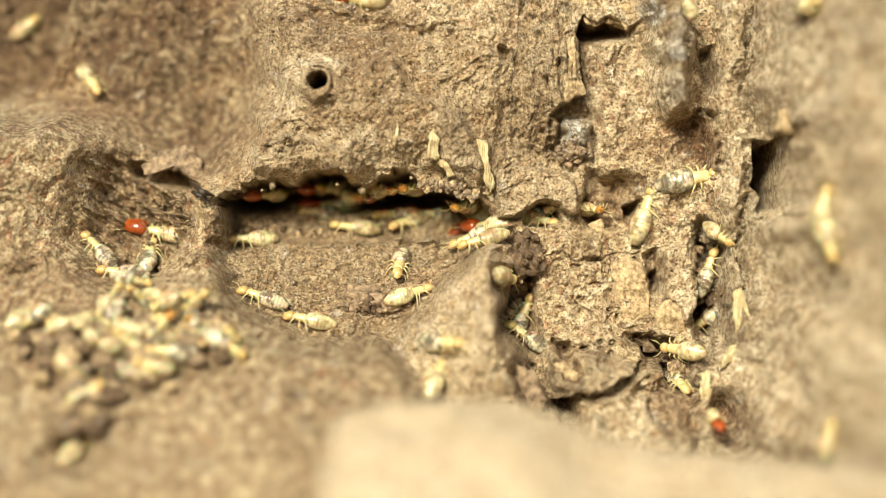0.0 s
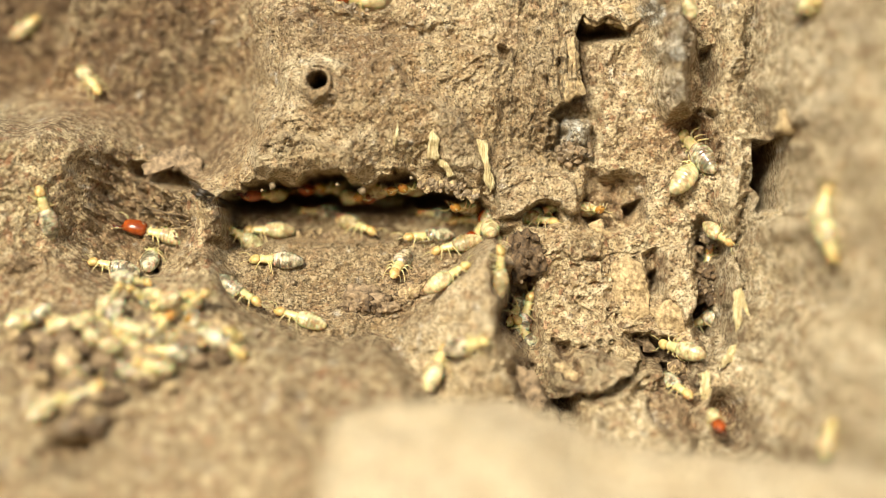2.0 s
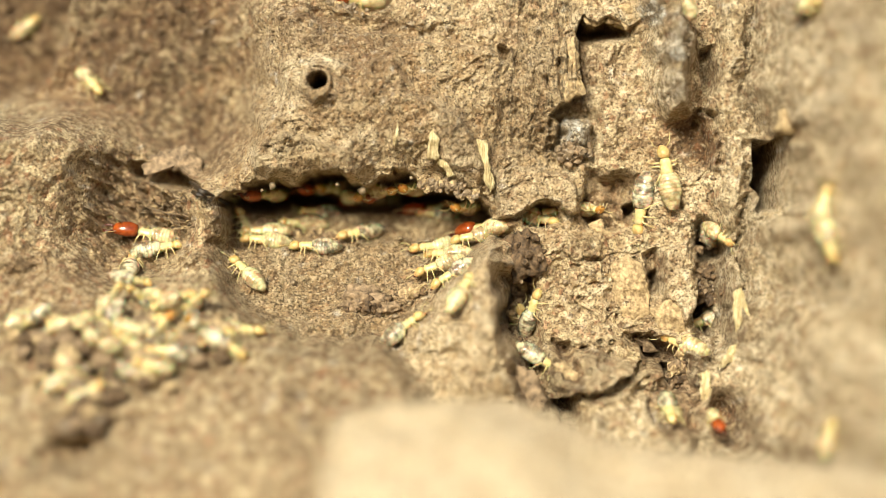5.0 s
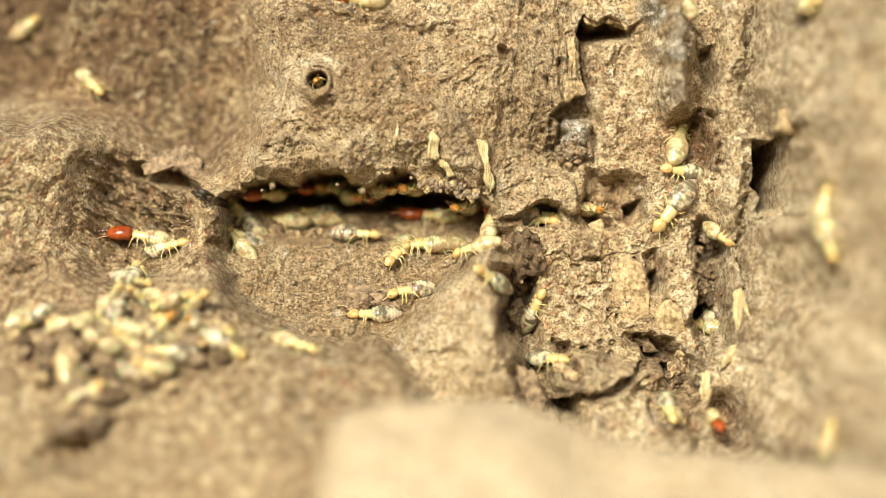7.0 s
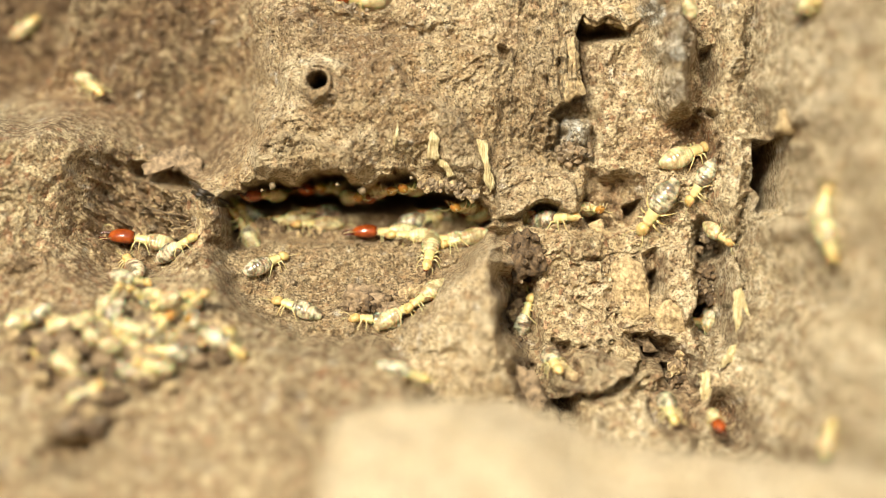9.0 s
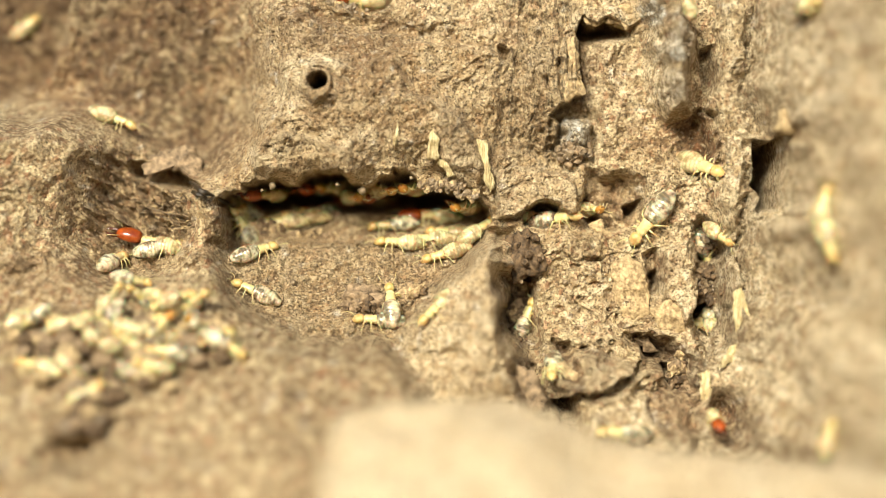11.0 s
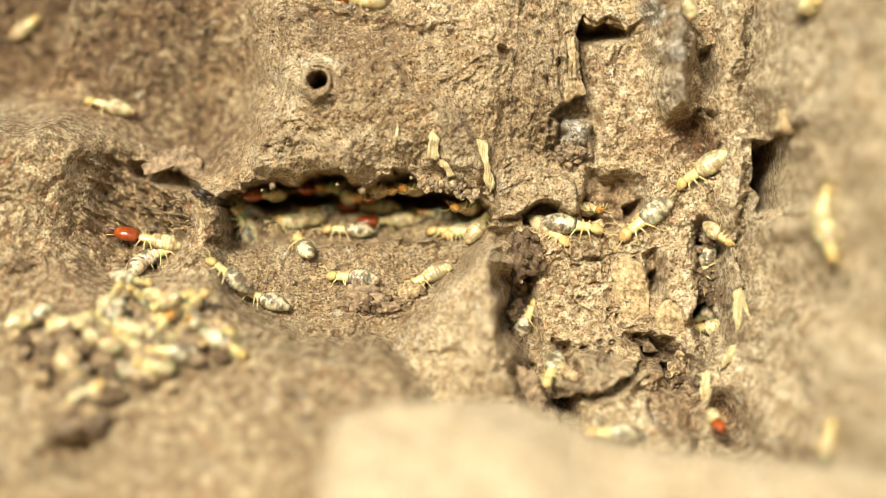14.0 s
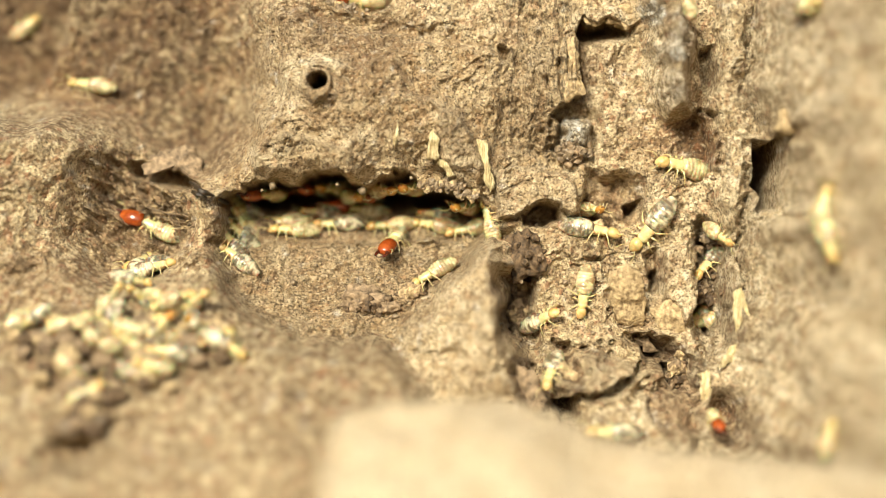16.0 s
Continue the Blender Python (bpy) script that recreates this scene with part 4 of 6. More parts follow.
def termite(soldier=False, grey=True, amber=False):
    name = "termite_soldier" if soldier else "termite_worker"
    label = "soldier termite with glossy red head and dark jaws" if soldier else ("worker termite with amber head and grey mottled abdomen" if grey else ("amber-headed worker termite hanging under the slot roof" if amber else "pale yellow worker termite with cream abdomen"))
    root = tagged(new(name), label, "termite", "termites on the bark")
    root.empty_display_size = 0.002
    size = 1.0
    part("abdomen", belly(2.75 * size, 1.72 * size, 0.12), BELLY_GREY if grey and not soldier else BELLY_CREAM, root).location = (0.15 * MM, 0, 0)
    part("thorax", rings([((0.0, 0, 0.62), 0.42, 0.36), ((0.25, 0, 0.64), 0.52, 0.40), ((0.45, 0, 0.64), 0.44, 0.36), ((0.62, 0, 0.66), 0.50, 0.38), ((0.80, 0, 0.66), 0.40, 0.33), ((0.98, 0, 0.68), 0.46, 0.36), ((1.2, 0, 0.68), 0.36, 0.28), ((1.35, 0, 0.66), 0.2, 0.2)], 12), CREAM, root)
    if soldier:
        head = part("head", rings([((-0.1, 0, 0), 0.2, 0.2), ((0.0, 0, 0.02), 0.55, 0.45), ((0.25, 0, 0.04), 0.70, 0.56), ((0.8, 0, 0.05), 0.76, 0.62), ((1.5, 0, 0.03), 0.71, 0.55), ((1.95, 0, -0.02), 0.58, 0.40), ((2.15, 0, -0.05), 0.40, 0.24), ((2.2, 0, -0.06), 0.15, 0.1)], 16), HEAD_RED, root, "glossy red-brown soldier head")
        head.location = (1.4 * MM, 0, 0.72 * MM)
        for s in (1, -1):
            part("mandible", strand([(2.0, s * 0.36, -0.08), (2.4, s * 0.48, -0.1), (2.85, s * 0.42, -0.12), (3.2, s * 0.12, -0.12)], [0.18, 0.15, 0.11, 0.03], 6), JAW, head, "dark curved jaw")
        feel, fx = 0.6, 1.75
    else:
        head = part("head", rings([((-0.08, 0, 0), 0.16, 0.16), ((0.02, 0, 0.02), 0.42, 0.36), ((0.22, 0, 0.03), 0.52, 0.44), ((0.48, 0, 0.0), 0.56, 0.46), ((0.74, 0, -0.06), 0.47, 0.38), ((0.92, 0, -0.12), 0.32, 0.25), ((1.06, 0, -0.16), 0.16, 0.12)], 14), HEAD_AMBER if amber else HEAD_YELLOW, root)
        head.location = (1.3 * MM, 0, 0.68 * MM)
        head.scale = (0.92, 0.86, 0.9)
        for s in (1, -1):
            part("mandible", strand([(0.92, s * 0.16, -0.2), (1.08, s * 0.14, -0.26), (1.18, s * 0.04, -0.28)], [0.09, 0.07, 0.03], 5), JAW, head)
        feel, fx = 0.42, 0.8
    for s in (1, -1):
        part("antenna", strand([(fx, s * feel * 0.8, 0.1), (fx + 0.35, s * (feel + 0.3), 0.32), (fx + 0.72, s * (feel + 0.42), 0.34), (fx + 1.15, s * (feel + 0.52), 0.2)], [0.035, 0.04, 0.036, 0.026], 5), LIMB, head)
    for k, (lx, ly) in enumerate(LEG_ROOTS):
        for s in (1, -1):
            part("leg", leg_mesh(s, k), LIMB, root).location = (lx * MM, s * ly * MM, 0.56 * MM)
    return root


def stand(x, z, turn, lift=0.0, level=None):
    """A pose on the bark at x, z (mm), heading turn degrees round from +x towards +z."""
    h = ground(x, z) if level is None else level
    gx, gz = sample(SLOPE_X, x, z), sample(SLOPE_Z, x, z)
    steep = math.hypot(gx, gz)
    if steep > 2.2:
        gx, gz = gx * 2.2 / steep, gz * 2.2 / steep
    up = Vector((-gx, -1, -gz + 0.9 * min(max(-gz, 0), 1))).normalized()
    a = radians(turn)
    ahead = Vector((math.cos(a), 0, math.sin(a)))
    ahead = (ahead - up * ahead.dot(up)).normalized()
    m = Matrix((ahead, up.cross(ahead), up)).transposed().to_4x4()
    m.translation = Vector((x, -h, z)) * MM + up * lift * MM
    return m


def cling(x, z, turn, deep):
    """Upside down under the slot's roof near x, z (mm), deep mm behind the face; turn: degrees from facing straight out."""
    while sample(FACE, x, z) < -2.5 and z < 8:
        z += 0.05
    a = radians(turn)
    ahead, up = Vector((math.sin(a), -math.cos(a), 0)), Vector((0, 0, -1))
    m = Matrix((ahead, up.cross(ahead), up)).transposed().to_4x4()
    m.translation = Vector((x, deep, z - 0.5)) * MM
    return m


WORKER, WORKER_PALE, SOLDIER, HANGING = termite(), termite(grey=False), termite(True), termite(grey=False, amber=True)
spare = {"g": WORKER, "p": WORKER_PALE, "s": SOLDIER, "a": HANGING}
unused = set("gpsa")


def insect(kind, m):
    if kind in unused:
        unused.discard(kind)
        spare[kind].matrix_basis = m
        return spare[kind]
    return copy_thing(spare[kind], m)


# ---- loose pieces on the bark ----
def lump(name, x, z, size, mat, label, category, seed, squash=(1, 1, 1), lift=0.0, knobs=0.28, kind="", group="", level=None):
    """A knobbly crumb resting on the bark."""
    bm = bmesh.new()
    bmesh.ops.create_icosphere(bm, subdivisions=4 if size > 1.0 else 3 if size > 0.5 else 2, radius=1.0)
    for v in bm.verts:
        n = noise.fractal(v.co * 1.7 + Vector((seed * 3.1, seed, 0)), 0.5, 2.3, 5)
        v.co *= 1 + knobs * n
        v.co = Vector((v.co.x * squash[0], v.co.y * squash[1], v.co.z * squash[2])) * size * MM
    ob = part(name, bm, mat)
    h = ground(x, z) if level is None else level
    ob.location = (x * MM, -(h + lift) * MM, z * MM)
    return tagged(ob, label, category, group, kind)


def flake(name, outline, level, tilt, thick, mat, label, category, crown=0.3, jag=0.12, seed=1):
    """A thin ragged plate over an outline in mm; level: its height over the plane y = 0."""
    rnd = random.Random(seed)
    edge = []
    for (ax, az), (bx, bz) in zip(outline, outline[1:] + outline[:1]):
        n = max(2, int(math.hypot(bx - ax, bz - az) / 0.35))
        for k in range(n):
            f = k / n
            edge.append((ax + (bx - ax) * f + rnd.uniform(-jag, jag), az + (bz - az) * f + rnd.uniform(-jag, jag)))
    cx, cz = sum(p[0] for p in edge) / len(edge), sum(p[1] for p in edge) / len(edge)
    bm = bmesh.new()

    def ring(f, drop):
        out = []
        for ex, ez in edge:
            x, z = (ex - cx) * f, (ez - cz) * f
            y = -(tilt[0] * x + tilt[1] * z + crown * (1 - f * f) + 0.4 * noise.fractal(Vector((x * 0.9, z * 0.9, seed)), 0.8, 2.1, 3) - drop)
            out.append(bm.verts.new((x * MM, y * MM, z * MM)))
        return out

    loops = [ring(f, d) for f, d in ((0.02, 0), (0.3, 0), (0.6, 0), (0.85, 0), (0.97, 0.02), (1.0, thick * 0.5), (0.96, thick), (0.5, thick), (0.02, thick))]
    n = len(edge)
    for a, b in zip(loops, loops[1:]):
        for k in range(n):
            bm.faces.new((a[k], b[k], b[(k + 1) % n], a[(k + 1) % n]))
    bm.faces.new(loops[0])
    bm.faces.new(loops[-1][::-1])
    bmesh.ops.recalc_face_normals(bm, faces=bm.faces)
    ob = part(name, bm, mat)
    ob.location = (cx * MM, -level * MM, cz * MM)
    return tagged(ob, label, category)


def over(outline, extra=0.0):
    return sum(ground(x, z) for x, z in outline) / len(outline) + extra


# fresh wood splinters
for k, (outline, tilt) in enumerate((
        ([(-0.95, 10.75), (-0.35, 9.55), (-0.35, 7.75), (-1.4, 7.7)], (0.0, 0.1)),
        ([(-0.7, 7.95), (0.3, 7.65), (1.15, 6.45), (0.4, 6.3)], (0.0, 0.1)),
        ([(2.7, 9.55), (3.8, 9.6), (4, 7.55), (4.55, 5.45), (4.2, 4.75), (3.3, 6.55)], (0.05, 0.1)),
        ([(-4, 10.75), (-3.8, 9.8), (-4, 8.95), (-4.25, 8.35), (-4.35, 9.3)], (0.0, 0.0)),
        ([(-8.1, 7.55), (-7.5, 7.15), (-6.45, 5.95), (-7.2, 5.65), (-8.4, 5.95)], (0.0, 0.1)),
        ([(-3.6, 7.85), (-3.1, 8.25), (-2.9, 7.25), (-3.6, 7.05)], (0.0, 0.0)),
        ([(24.8, -3.6), (25.68, -3.36), (26.26, -5.79), (25.68, -8.32), (25, -7.25)], (0.0, 0.0)),
        ([(25.68, -7.93), (24.71, -9.68), (23.25, -10.36), (24.61, -8.32)], (0.0, 0.0)),
        ([(21.83, -10.58), (22.79, -10.29), (23.08, -12.02), (22.5, -14.2), (22.21, -13.47)], (0.0, 0.0)))):
    flake("wood_splinter", outline, over(outline, 0.5), tilt, 0.3, WOOD, "torn pale yellow splinter of fresh wood on bark", "splinter", 0.2, 0.11, 20 + k)

# bark flakes
for k, (outline, lift, tilt, thick, label) in enumerate((
        ([(-27.23, 7.4), (-26.35, 8.47), (-25.08, 8.96), (-23.7, 9.5), (-22.33, 9.16), (-21.94, 8.13), (-21.16, 6.02), (-21.84, 5.44), (-22.82, 6.61), (-24.19, 7.1), (-25.56, 7), (-26.64, 6.51)], 1.6, (0.0, -0.35), 0.6, "curled brown bark flake hanging over the niche"),
        ([(12.34, 22.33), (17.92, 22.33), (17.53, 20.81), (17.04, 20.18), (16.31, 19.39), (15.57, 19.79), (14.89, 19.98), (14.35, 20.23), (13.61, 19.59), (12.73, 19.74), (12.19, 20.52)], 0.9, (0.0, -0.2), 0.6, "ragged bark flake over the pit"),
        ([(10.7, 18.53), (11.38, 19.02), (11.77, 18.24), (11.92, 16.68), (11.82, 15.42), (12.26, 14.25), (12.55, 13.33), (11.48, 13.42), (10.75, 12.79), (10.65, 14.15), (10.6, 16.58)], 1.5, (0.12, 0.0), 0.5, "ragged torn bark edge overhanging the pit"),
        ([(-4.57, -4.17), (-3.18, -3.18), (-1.59, -2.93), (-1.94, -3.92), (-3.43, -5.02)], 0.35, (0.0, 0.1), 0.4, "small brown flake lying on the ledge"),
        ([(18.05, -5.13), (19.78, -4.39), (21.75, -5.87), (21.26, -7.35), (19.04, -7.25)], 0.5, (0.1, 0.0), 0.6, "brown bark chip wedged beside the crevice"),
        ([(16.82, -7.84), (18.05, -7.59), (19.04, -9.07), (18.05, -9.32)], 0.4, (0.0, 0.0), 0.4, "dark bark chip below the pale column"),
        ([(5.93, -9.75), (7.64, -10.24), (8.86, -12.68), (8.13, -14.89), (6.42, -12.19)], 0.5, (0.1, 0.0), 0.5, "dark brown bark chip in the rift"),
        ([(9.35, -9.75), (10.58, -9.5), (11.56, -10.97), (10.82, -12.19), (9.6, -11.7)], 0.5, (0.0, 0.0), 0.4, "brown bark chip on the lower lump"),
        ([(12.8, 2.3), (13.8, 2.8), (14.8, 1.55), (15.8, 0.8), (15.05, 0.05), (13.55, 1.05)], 0.4, (0.0, 0.2), 0.4, "brown bark chip below the hollow"),
        ([(28.01, 11.48), (29.23, 11.96), (29.71, 10.02), (28.74, 9.29), (27.53, 9.78)], 1.0, (0.0, 0.0), 0.9, "pale bark chip above the deep hole"))):
    flake("bark_flake", outline, over(outline, lift), tilt, thick, DARK_FLAKE if "dark" in label or "curled" in label else FLAKE, label, "bark flake", 0.4, 0.17, 40 + k)
LOOSE_OUTLINE = [(14.6, -1.44), (16.19, -0.55), (17.68, -1.44), (18.17, -3.92), (18.27, -6.16), (17.08, -6.65), (15.69, -5.91), (14.95, -3.92)]
LOOSE = flake("bark_flake", LOOSE_OUTLINE, over(LOOSE_OUTLINE, 0.5), (0.0, 0.0), 0.5, FLAKE, "loose speckled bark plate that tips outward", "bark flake", 0.3, 0.14, 77)

# thin dark twig with frass stuck to it, beside the post
def twig(ends, label):
    rnd = random.Random(9)
    (ax, az), (bx, bz) = ends
    pts = [(ax + (bx - ax) * k / 9 + rnd.uniform(-0.08, 0.08), -2.6 - ground(ax + (bx - ax) * k / 9, az + (bz - az) * k / 9) - rnd.uniform(0, 0.2), az + (bz - az) * k / 9 + rnd.uniform(-0.12, 0.12)) for k in range(10)]
    ob = part("twig", strand(pts, [0.10 + rnd.uniform(0, 0.2) for k in pts], 7), CHAR)
    return tagged(ob, label, "twig")


twig([(-22.45, 6.01), (-19.47, 4.22)], "thin black crusted twig beside the post")
twig([(-21.8, 5.02), (-20.46, 4.42)], "short black crusted twig beside the post")

# tuft of torn fibres in the niche
def tuft(x, z, reach, count, label, seed):
    rnd = random.Random(seed)
    root = tagged(new("fibre_tuft"), label, "fibres")
    root.location = (x * MM, -ground(x, z) * MM, z * MM)
    for k in range(count):
        a = rnd.uniform(0.2, 2.6)
        sx, sz = rnd.uniform(-0.5, 0.5) * reach, rnd.uniform(-0.35, 0.35) * reach
        lift = ground(x + sx, z + sz) - ground(x, z)
        n = rnd.uniform(0.35, 0.8) * reach
        pts = [(sx + n * f * math.cos(a), -lift + 0.15 - n * 0.8 * math.sin(f * 1.6), sz + n * f * math.sin(a) - 0.5 * n * f * f) for f in (0, 0.35, 0.7, 1.0)]
        part("fibre", strand(pts, [0.09, 0.075, 0.055, 0.02], 5), (FLAKE, DARK_FLAKE, GRAIN)[k % 3], root)
    return root


tuft(-23.76, 2.32, 2.2, 46, "frayed brown tuft of torn bark fibres in the niche", 4)
tuft(-26.28, 3.47, 2.2, 34, "frayed brown bark fibres lining the niche", 6)
tuft(-22.86, 4.48, 1.8, 24, "frayed brown bark fibres below the twig", 8)

# dark knot of frass, knobs and crumbs
def cluster(name, x, z, rx, rz, deep, count, mats, label, seed, lift=0.0, big=0.62, core=0.0, above=0.0):
    """A crust of many crumbs grown together, one part each, round a solid core if there is one."""
    rnd = random.Random(seed)
    root = tagged(new(name), label, "frass")
    root.location = (x * MM, -(ground(x, z + above) + lift) * MM, z * MM)
    if core:
        bm = bmesh.new()
        bmesh.ops.create_icosphere(bm, subdivisions=5, radius=1.0)
        for v in bm.verts:
            v.co *= 1 + 0.5 * noise.fractal(v.co * 1.3 + Vector((seed, 0, 0)), 1.0, 2.2, 5)
            v.co = Vector((v.co.x * rx, v.co.y * deep, v.co.z * rz)) * 0.95 * MM
        part("core", bm, mats[0], root)
    for k in range(count):
        a, f = rnd.uniform(0, 2 * math.pi), math.sqrt(rnd.random())
        px, pz = rx * f * math.cos(a), rz * f * math.sin(a)
        bm = bmesh.new()
        bmesh.ops.create_icosphere(bm, subdivisions=2, radius=rnd.uniform(0.3 * big, big) * MM)
        for v in bm.verts:
            v.co *= 1 + 0.65 * noise.fractal(v.co * 2600 + Vector((k, seed, 0)), 0.4, 2.3, 4)
        piece = part("crumb", bm, mats[k % len(mats)], root, "", False)
        piece.location = (px * MM, -(deep * math.sqrt(max(1 - f * f, 0)) + 0.1) * MM, pz * MM)
        piece.rotation_euler = (rnd.uniform(0, 6), rnd.uniform(0, 6), 0)
    return root


cluster("frass_knot", 7.3, -0.6, 1.75, 2.4, 1.5, 10, (SOIL, SOIL, DARK_FLAKE, SOIL), "dark brown crusted knot of frass", 3, 0.0, 0.36, 2.0)
cluster("frass_crust", 6.65, -4.92, 1.1, 2.4, 0.5, 34, (SOIL, DARK_FLAKE, SOIL, FLAKE), "dark crusted frass in the rift", 5)
cluster("frass_crust", 23.57, -1.92, 1.2, 3.2, 0.4, 20, (SOIL, DARK_FLAKE, GRAIN, SOIL), "dark frass crust lining the crevice", 6)
cluster("frass_crust", 21.11, -10.97, 1.6, 2.2, 0.6, 30, (SOIL, DARK_FLAKE, FLAKE), "dark frass crust below the crevice", 9)
cluster("grey_crust", 11.6, 8.75, 1.5, 1.2, 0.9, 34, (GRAIN, DARK_FLAKE, GRAIN), "grey crumbly crust below the chalky patch", 8, 0.2, 0.5)
cluster("pellet_crust", -0.1, 5.57, 2.0, 0.5, 0.5, 60, (GRAIN, GRAIN, FLAKE, DARK_FLAKE, GRAIN), "grey shiny crust of pellets along the slot lip", 11, -0.1, 0.34, above=1.0)
cluster("pellet_crust", 2.17, 4.73, 1.2, 0.4, 0.4, 34, (GRAIN, FLAKE, GRAIN), "grey shiny crust of pellets along the slot lip", 13, -0.1, 0.3, above=1.0)
cluster("pellet_crust", -9.7, 21.55, 1.9, 0.7, 0.5, 50, (GRAIN, GRAIN, FLAKE), "grey shiny crust of pellets by the upper opening", 12, 0.0, 0.36)
cluster("crumb_heap", -17.28, 1.87, 2.6, 0.7, 0.4, 60, (DARK_FLAKE, SOIL, FLAKE, SOIL), "brown crumbs and frass on the floor of the slot", 16, 0.0, 0.5)
cluster("crumb_heap", -11.66, 1.35, 2.2, 0.35, 0.3, 24, (DARK_FLAKE, SOIL, FLAKE), "brown crumbs and frass on the floor of the slot", 17, 0.0, 0.35)
lump("bark_flake", -7.15, -4.52, 1.45, DARK_FLAKE, "dark grey-brown folded flake lying on the ledge", "bark flake", 71, (1.35, 0.55, 0.8), 0.3, 0.6)
lump("bark_flake", -4.67, -5.16, 0.7, DARK_FLAKE, "small dark flake lying on the ledge", "bark flake", 73, (1.3, 0.6, 0.7), 0.2, 0.6)
cluster("crumb_heap", -6.6, -5.3, 1.9, 0.9, 0.3, 26, (DARK_FLAKE, SOIL, SOIL), "dark brown crumbling debris on the ledge", 14, 0.0, 0.55)
cluster("crumb_heap", -3.08, -3.82, 1.4, 0.7, 0.3, 14, (DARK_FLAKE, SOIL, DARK_FLAKE), "brown crumbling debris on the ledge", 15, 0.0, 0.42)

PELLETS = [(GRAIN, "grey shiny frass pellet on the slot lip", [(0.9, *p) for p in [(-2.8, 6.25), (-7.1, 5.15), (-9.3, 5.65), (-15.9, 5.15), (2.5, 4.75), (-15, 5.55)]]),
           (GRAIN, "grey shiny frass pellet by the upper opening", [(0.5, *p) for p in [(-7.7, 20.85), (-7.1, 20.65), (-6.7, 21.05)]]),
           (SOIL, "dark crumb of frass on bark", [(0, -22.15, 5.6), (0, -21.56, 5.14), (0, -21.17, 4.77), (0, -20.89, 4.55), (0, -20.66, 4.38), (0, -20.37, 4.61), (0, -20.19, 4.41), (0, -22.67, 5.95), (0, -16.51, 3.47), (0, -16.96, 2.63), (0, -15.61, 2.1), (0, -14.61, 2.52), (0, 24.6, -0.2), (0, 23.67, -1.47), (0, 24.05, -2.47), (0, 24.47, -3.94), (0, 22.92, -3.97), (0, 23.75, -5.32), (0, 22.51, -8.98), (0, 22.22, -7.83), (0, 10, 20.7), (0, 9.5, 17.46), (0, 9.75, 18.71), (0, 13.25, -9.07), (0, 6.04, 0.55), (0, 6.79, -7.93), (0, 4.97, -6.6), (0, 20.45, -11.96), (0, 20.17, -9.77), (0, 14.52, -7.06), (0, -16.56, 1.48), (0, -18.15, 2.36)]),
           (GRAIN, "pale dusty crumb of bark", [(0, 24.7, 7.37), (0, 24.11, 6.92), (0, 23.6, 6.22), (0, 23.43, 5.24), (0, 23.99, 1.81), (0, -5.71, -2.56), (0, -7.24, -1.86), (0, -11.29, -1.46), (0, -1.97, -1.46), (0, -4.67, -5.17), (0, -4.16, -5.89), (0, -13.2, -2.95), (0, 20.28, 16.83), (0, 20.56, 19.82), (0, 19.68, 21.17), (0, 13.72, -3.18), (0, 10.74, -2.93), (0, 11.21, -5.9), (0, 13.05, -7.31), (0, 16.24, -1.94), (0, 16.97, -2.94), (0, 9.1, 1.81), (0, 8.39, 2.17), (0, 7.28, 1.65), (0, 9.8, 1.55)])]
number = 0
for mat, label, rows in PELLETS:
    for t, x, z in rows:
        number += 1
        r = random.Random(number)
        lump("frass_pellet" if mat is not SOIL and "frass" in label else "crumb", x, z, r.uniform(0.14, 0.34), mat, label, "pellet", number, (1, 0.8, r.uniform(0.7, 1.1)), 0.1, 0.45, group=label, level=t if t else None)

# crumbs under the heap of dead insects
for k, (t, x, z) in enumerate([(0, -34.5, -6.68), (0, -32.6, -7.31), (0, -30.5, -7.3), (0, -28.64, -9.89), (0, -27.95, -11.15), (0, -28.11, -12.37), (0, -26.58, -13.38), (0, -26.98, -9.04), (0, -25.05, -7.78), (0, -22.45, -9.73), (0, -20.92, -7.33), (0, -18.79, -6.46), (0, -22.61, -6.03), (0, -26.87, -5.57), (0, -24.85, -6.47), (0, -20.06, -8.64), (0, -31.22, -8.17), (0, -29.08, -11.16), (0, -25.8, -11.77), (0, -17.96, -7.34)]):
    lump("crumb", x, z, 0.7 + 0.5 * ((k * 37) % 10) / 10, SOIL if k % 3 == 0 else DARK_FLAKE, "dark frass crumb under the heap of termites", "pellet", 300 + k, (1.1, 0.8, 0.8), 0.1, 0.35, group="crumbs under the heap")

rnd = random.Random(12)
for k in range(125):
    hx, hz = rnd.choice([(0, -33.46, -6.89), (0, -31.08, -6.87), (0, -28.69, -7.31), (0, -26.49, -7.34), (0, -24.21, -7.35), (0, -21.79, -7.77), (0, -19.52, -7.55), (0, -25.23, -9.52), (0, -27.95, -11.15), (0, -27.3, -12.97), (0, -30.11, -9.02), (0, -22.94, -9.51)])[1:]
    hx, hz = hx + rnd.uniform(-2, 2), hz + rnd.uniform(-1.5, 1.5)
    lump("crumb", hx, hz, rnd.uniform(0.35, 0.85), (SOIL, DARK_FLAKE, FLAKE, FLAKE, DARK_FLAKE, GRAIN)[k % 6], "brown crumb among the heap of termites", "pellet", 400 + k, (1.1, 0.8, 0.9), rnd.uniform(0.4, 1.7), 0.5, group="crumbs under the heap")

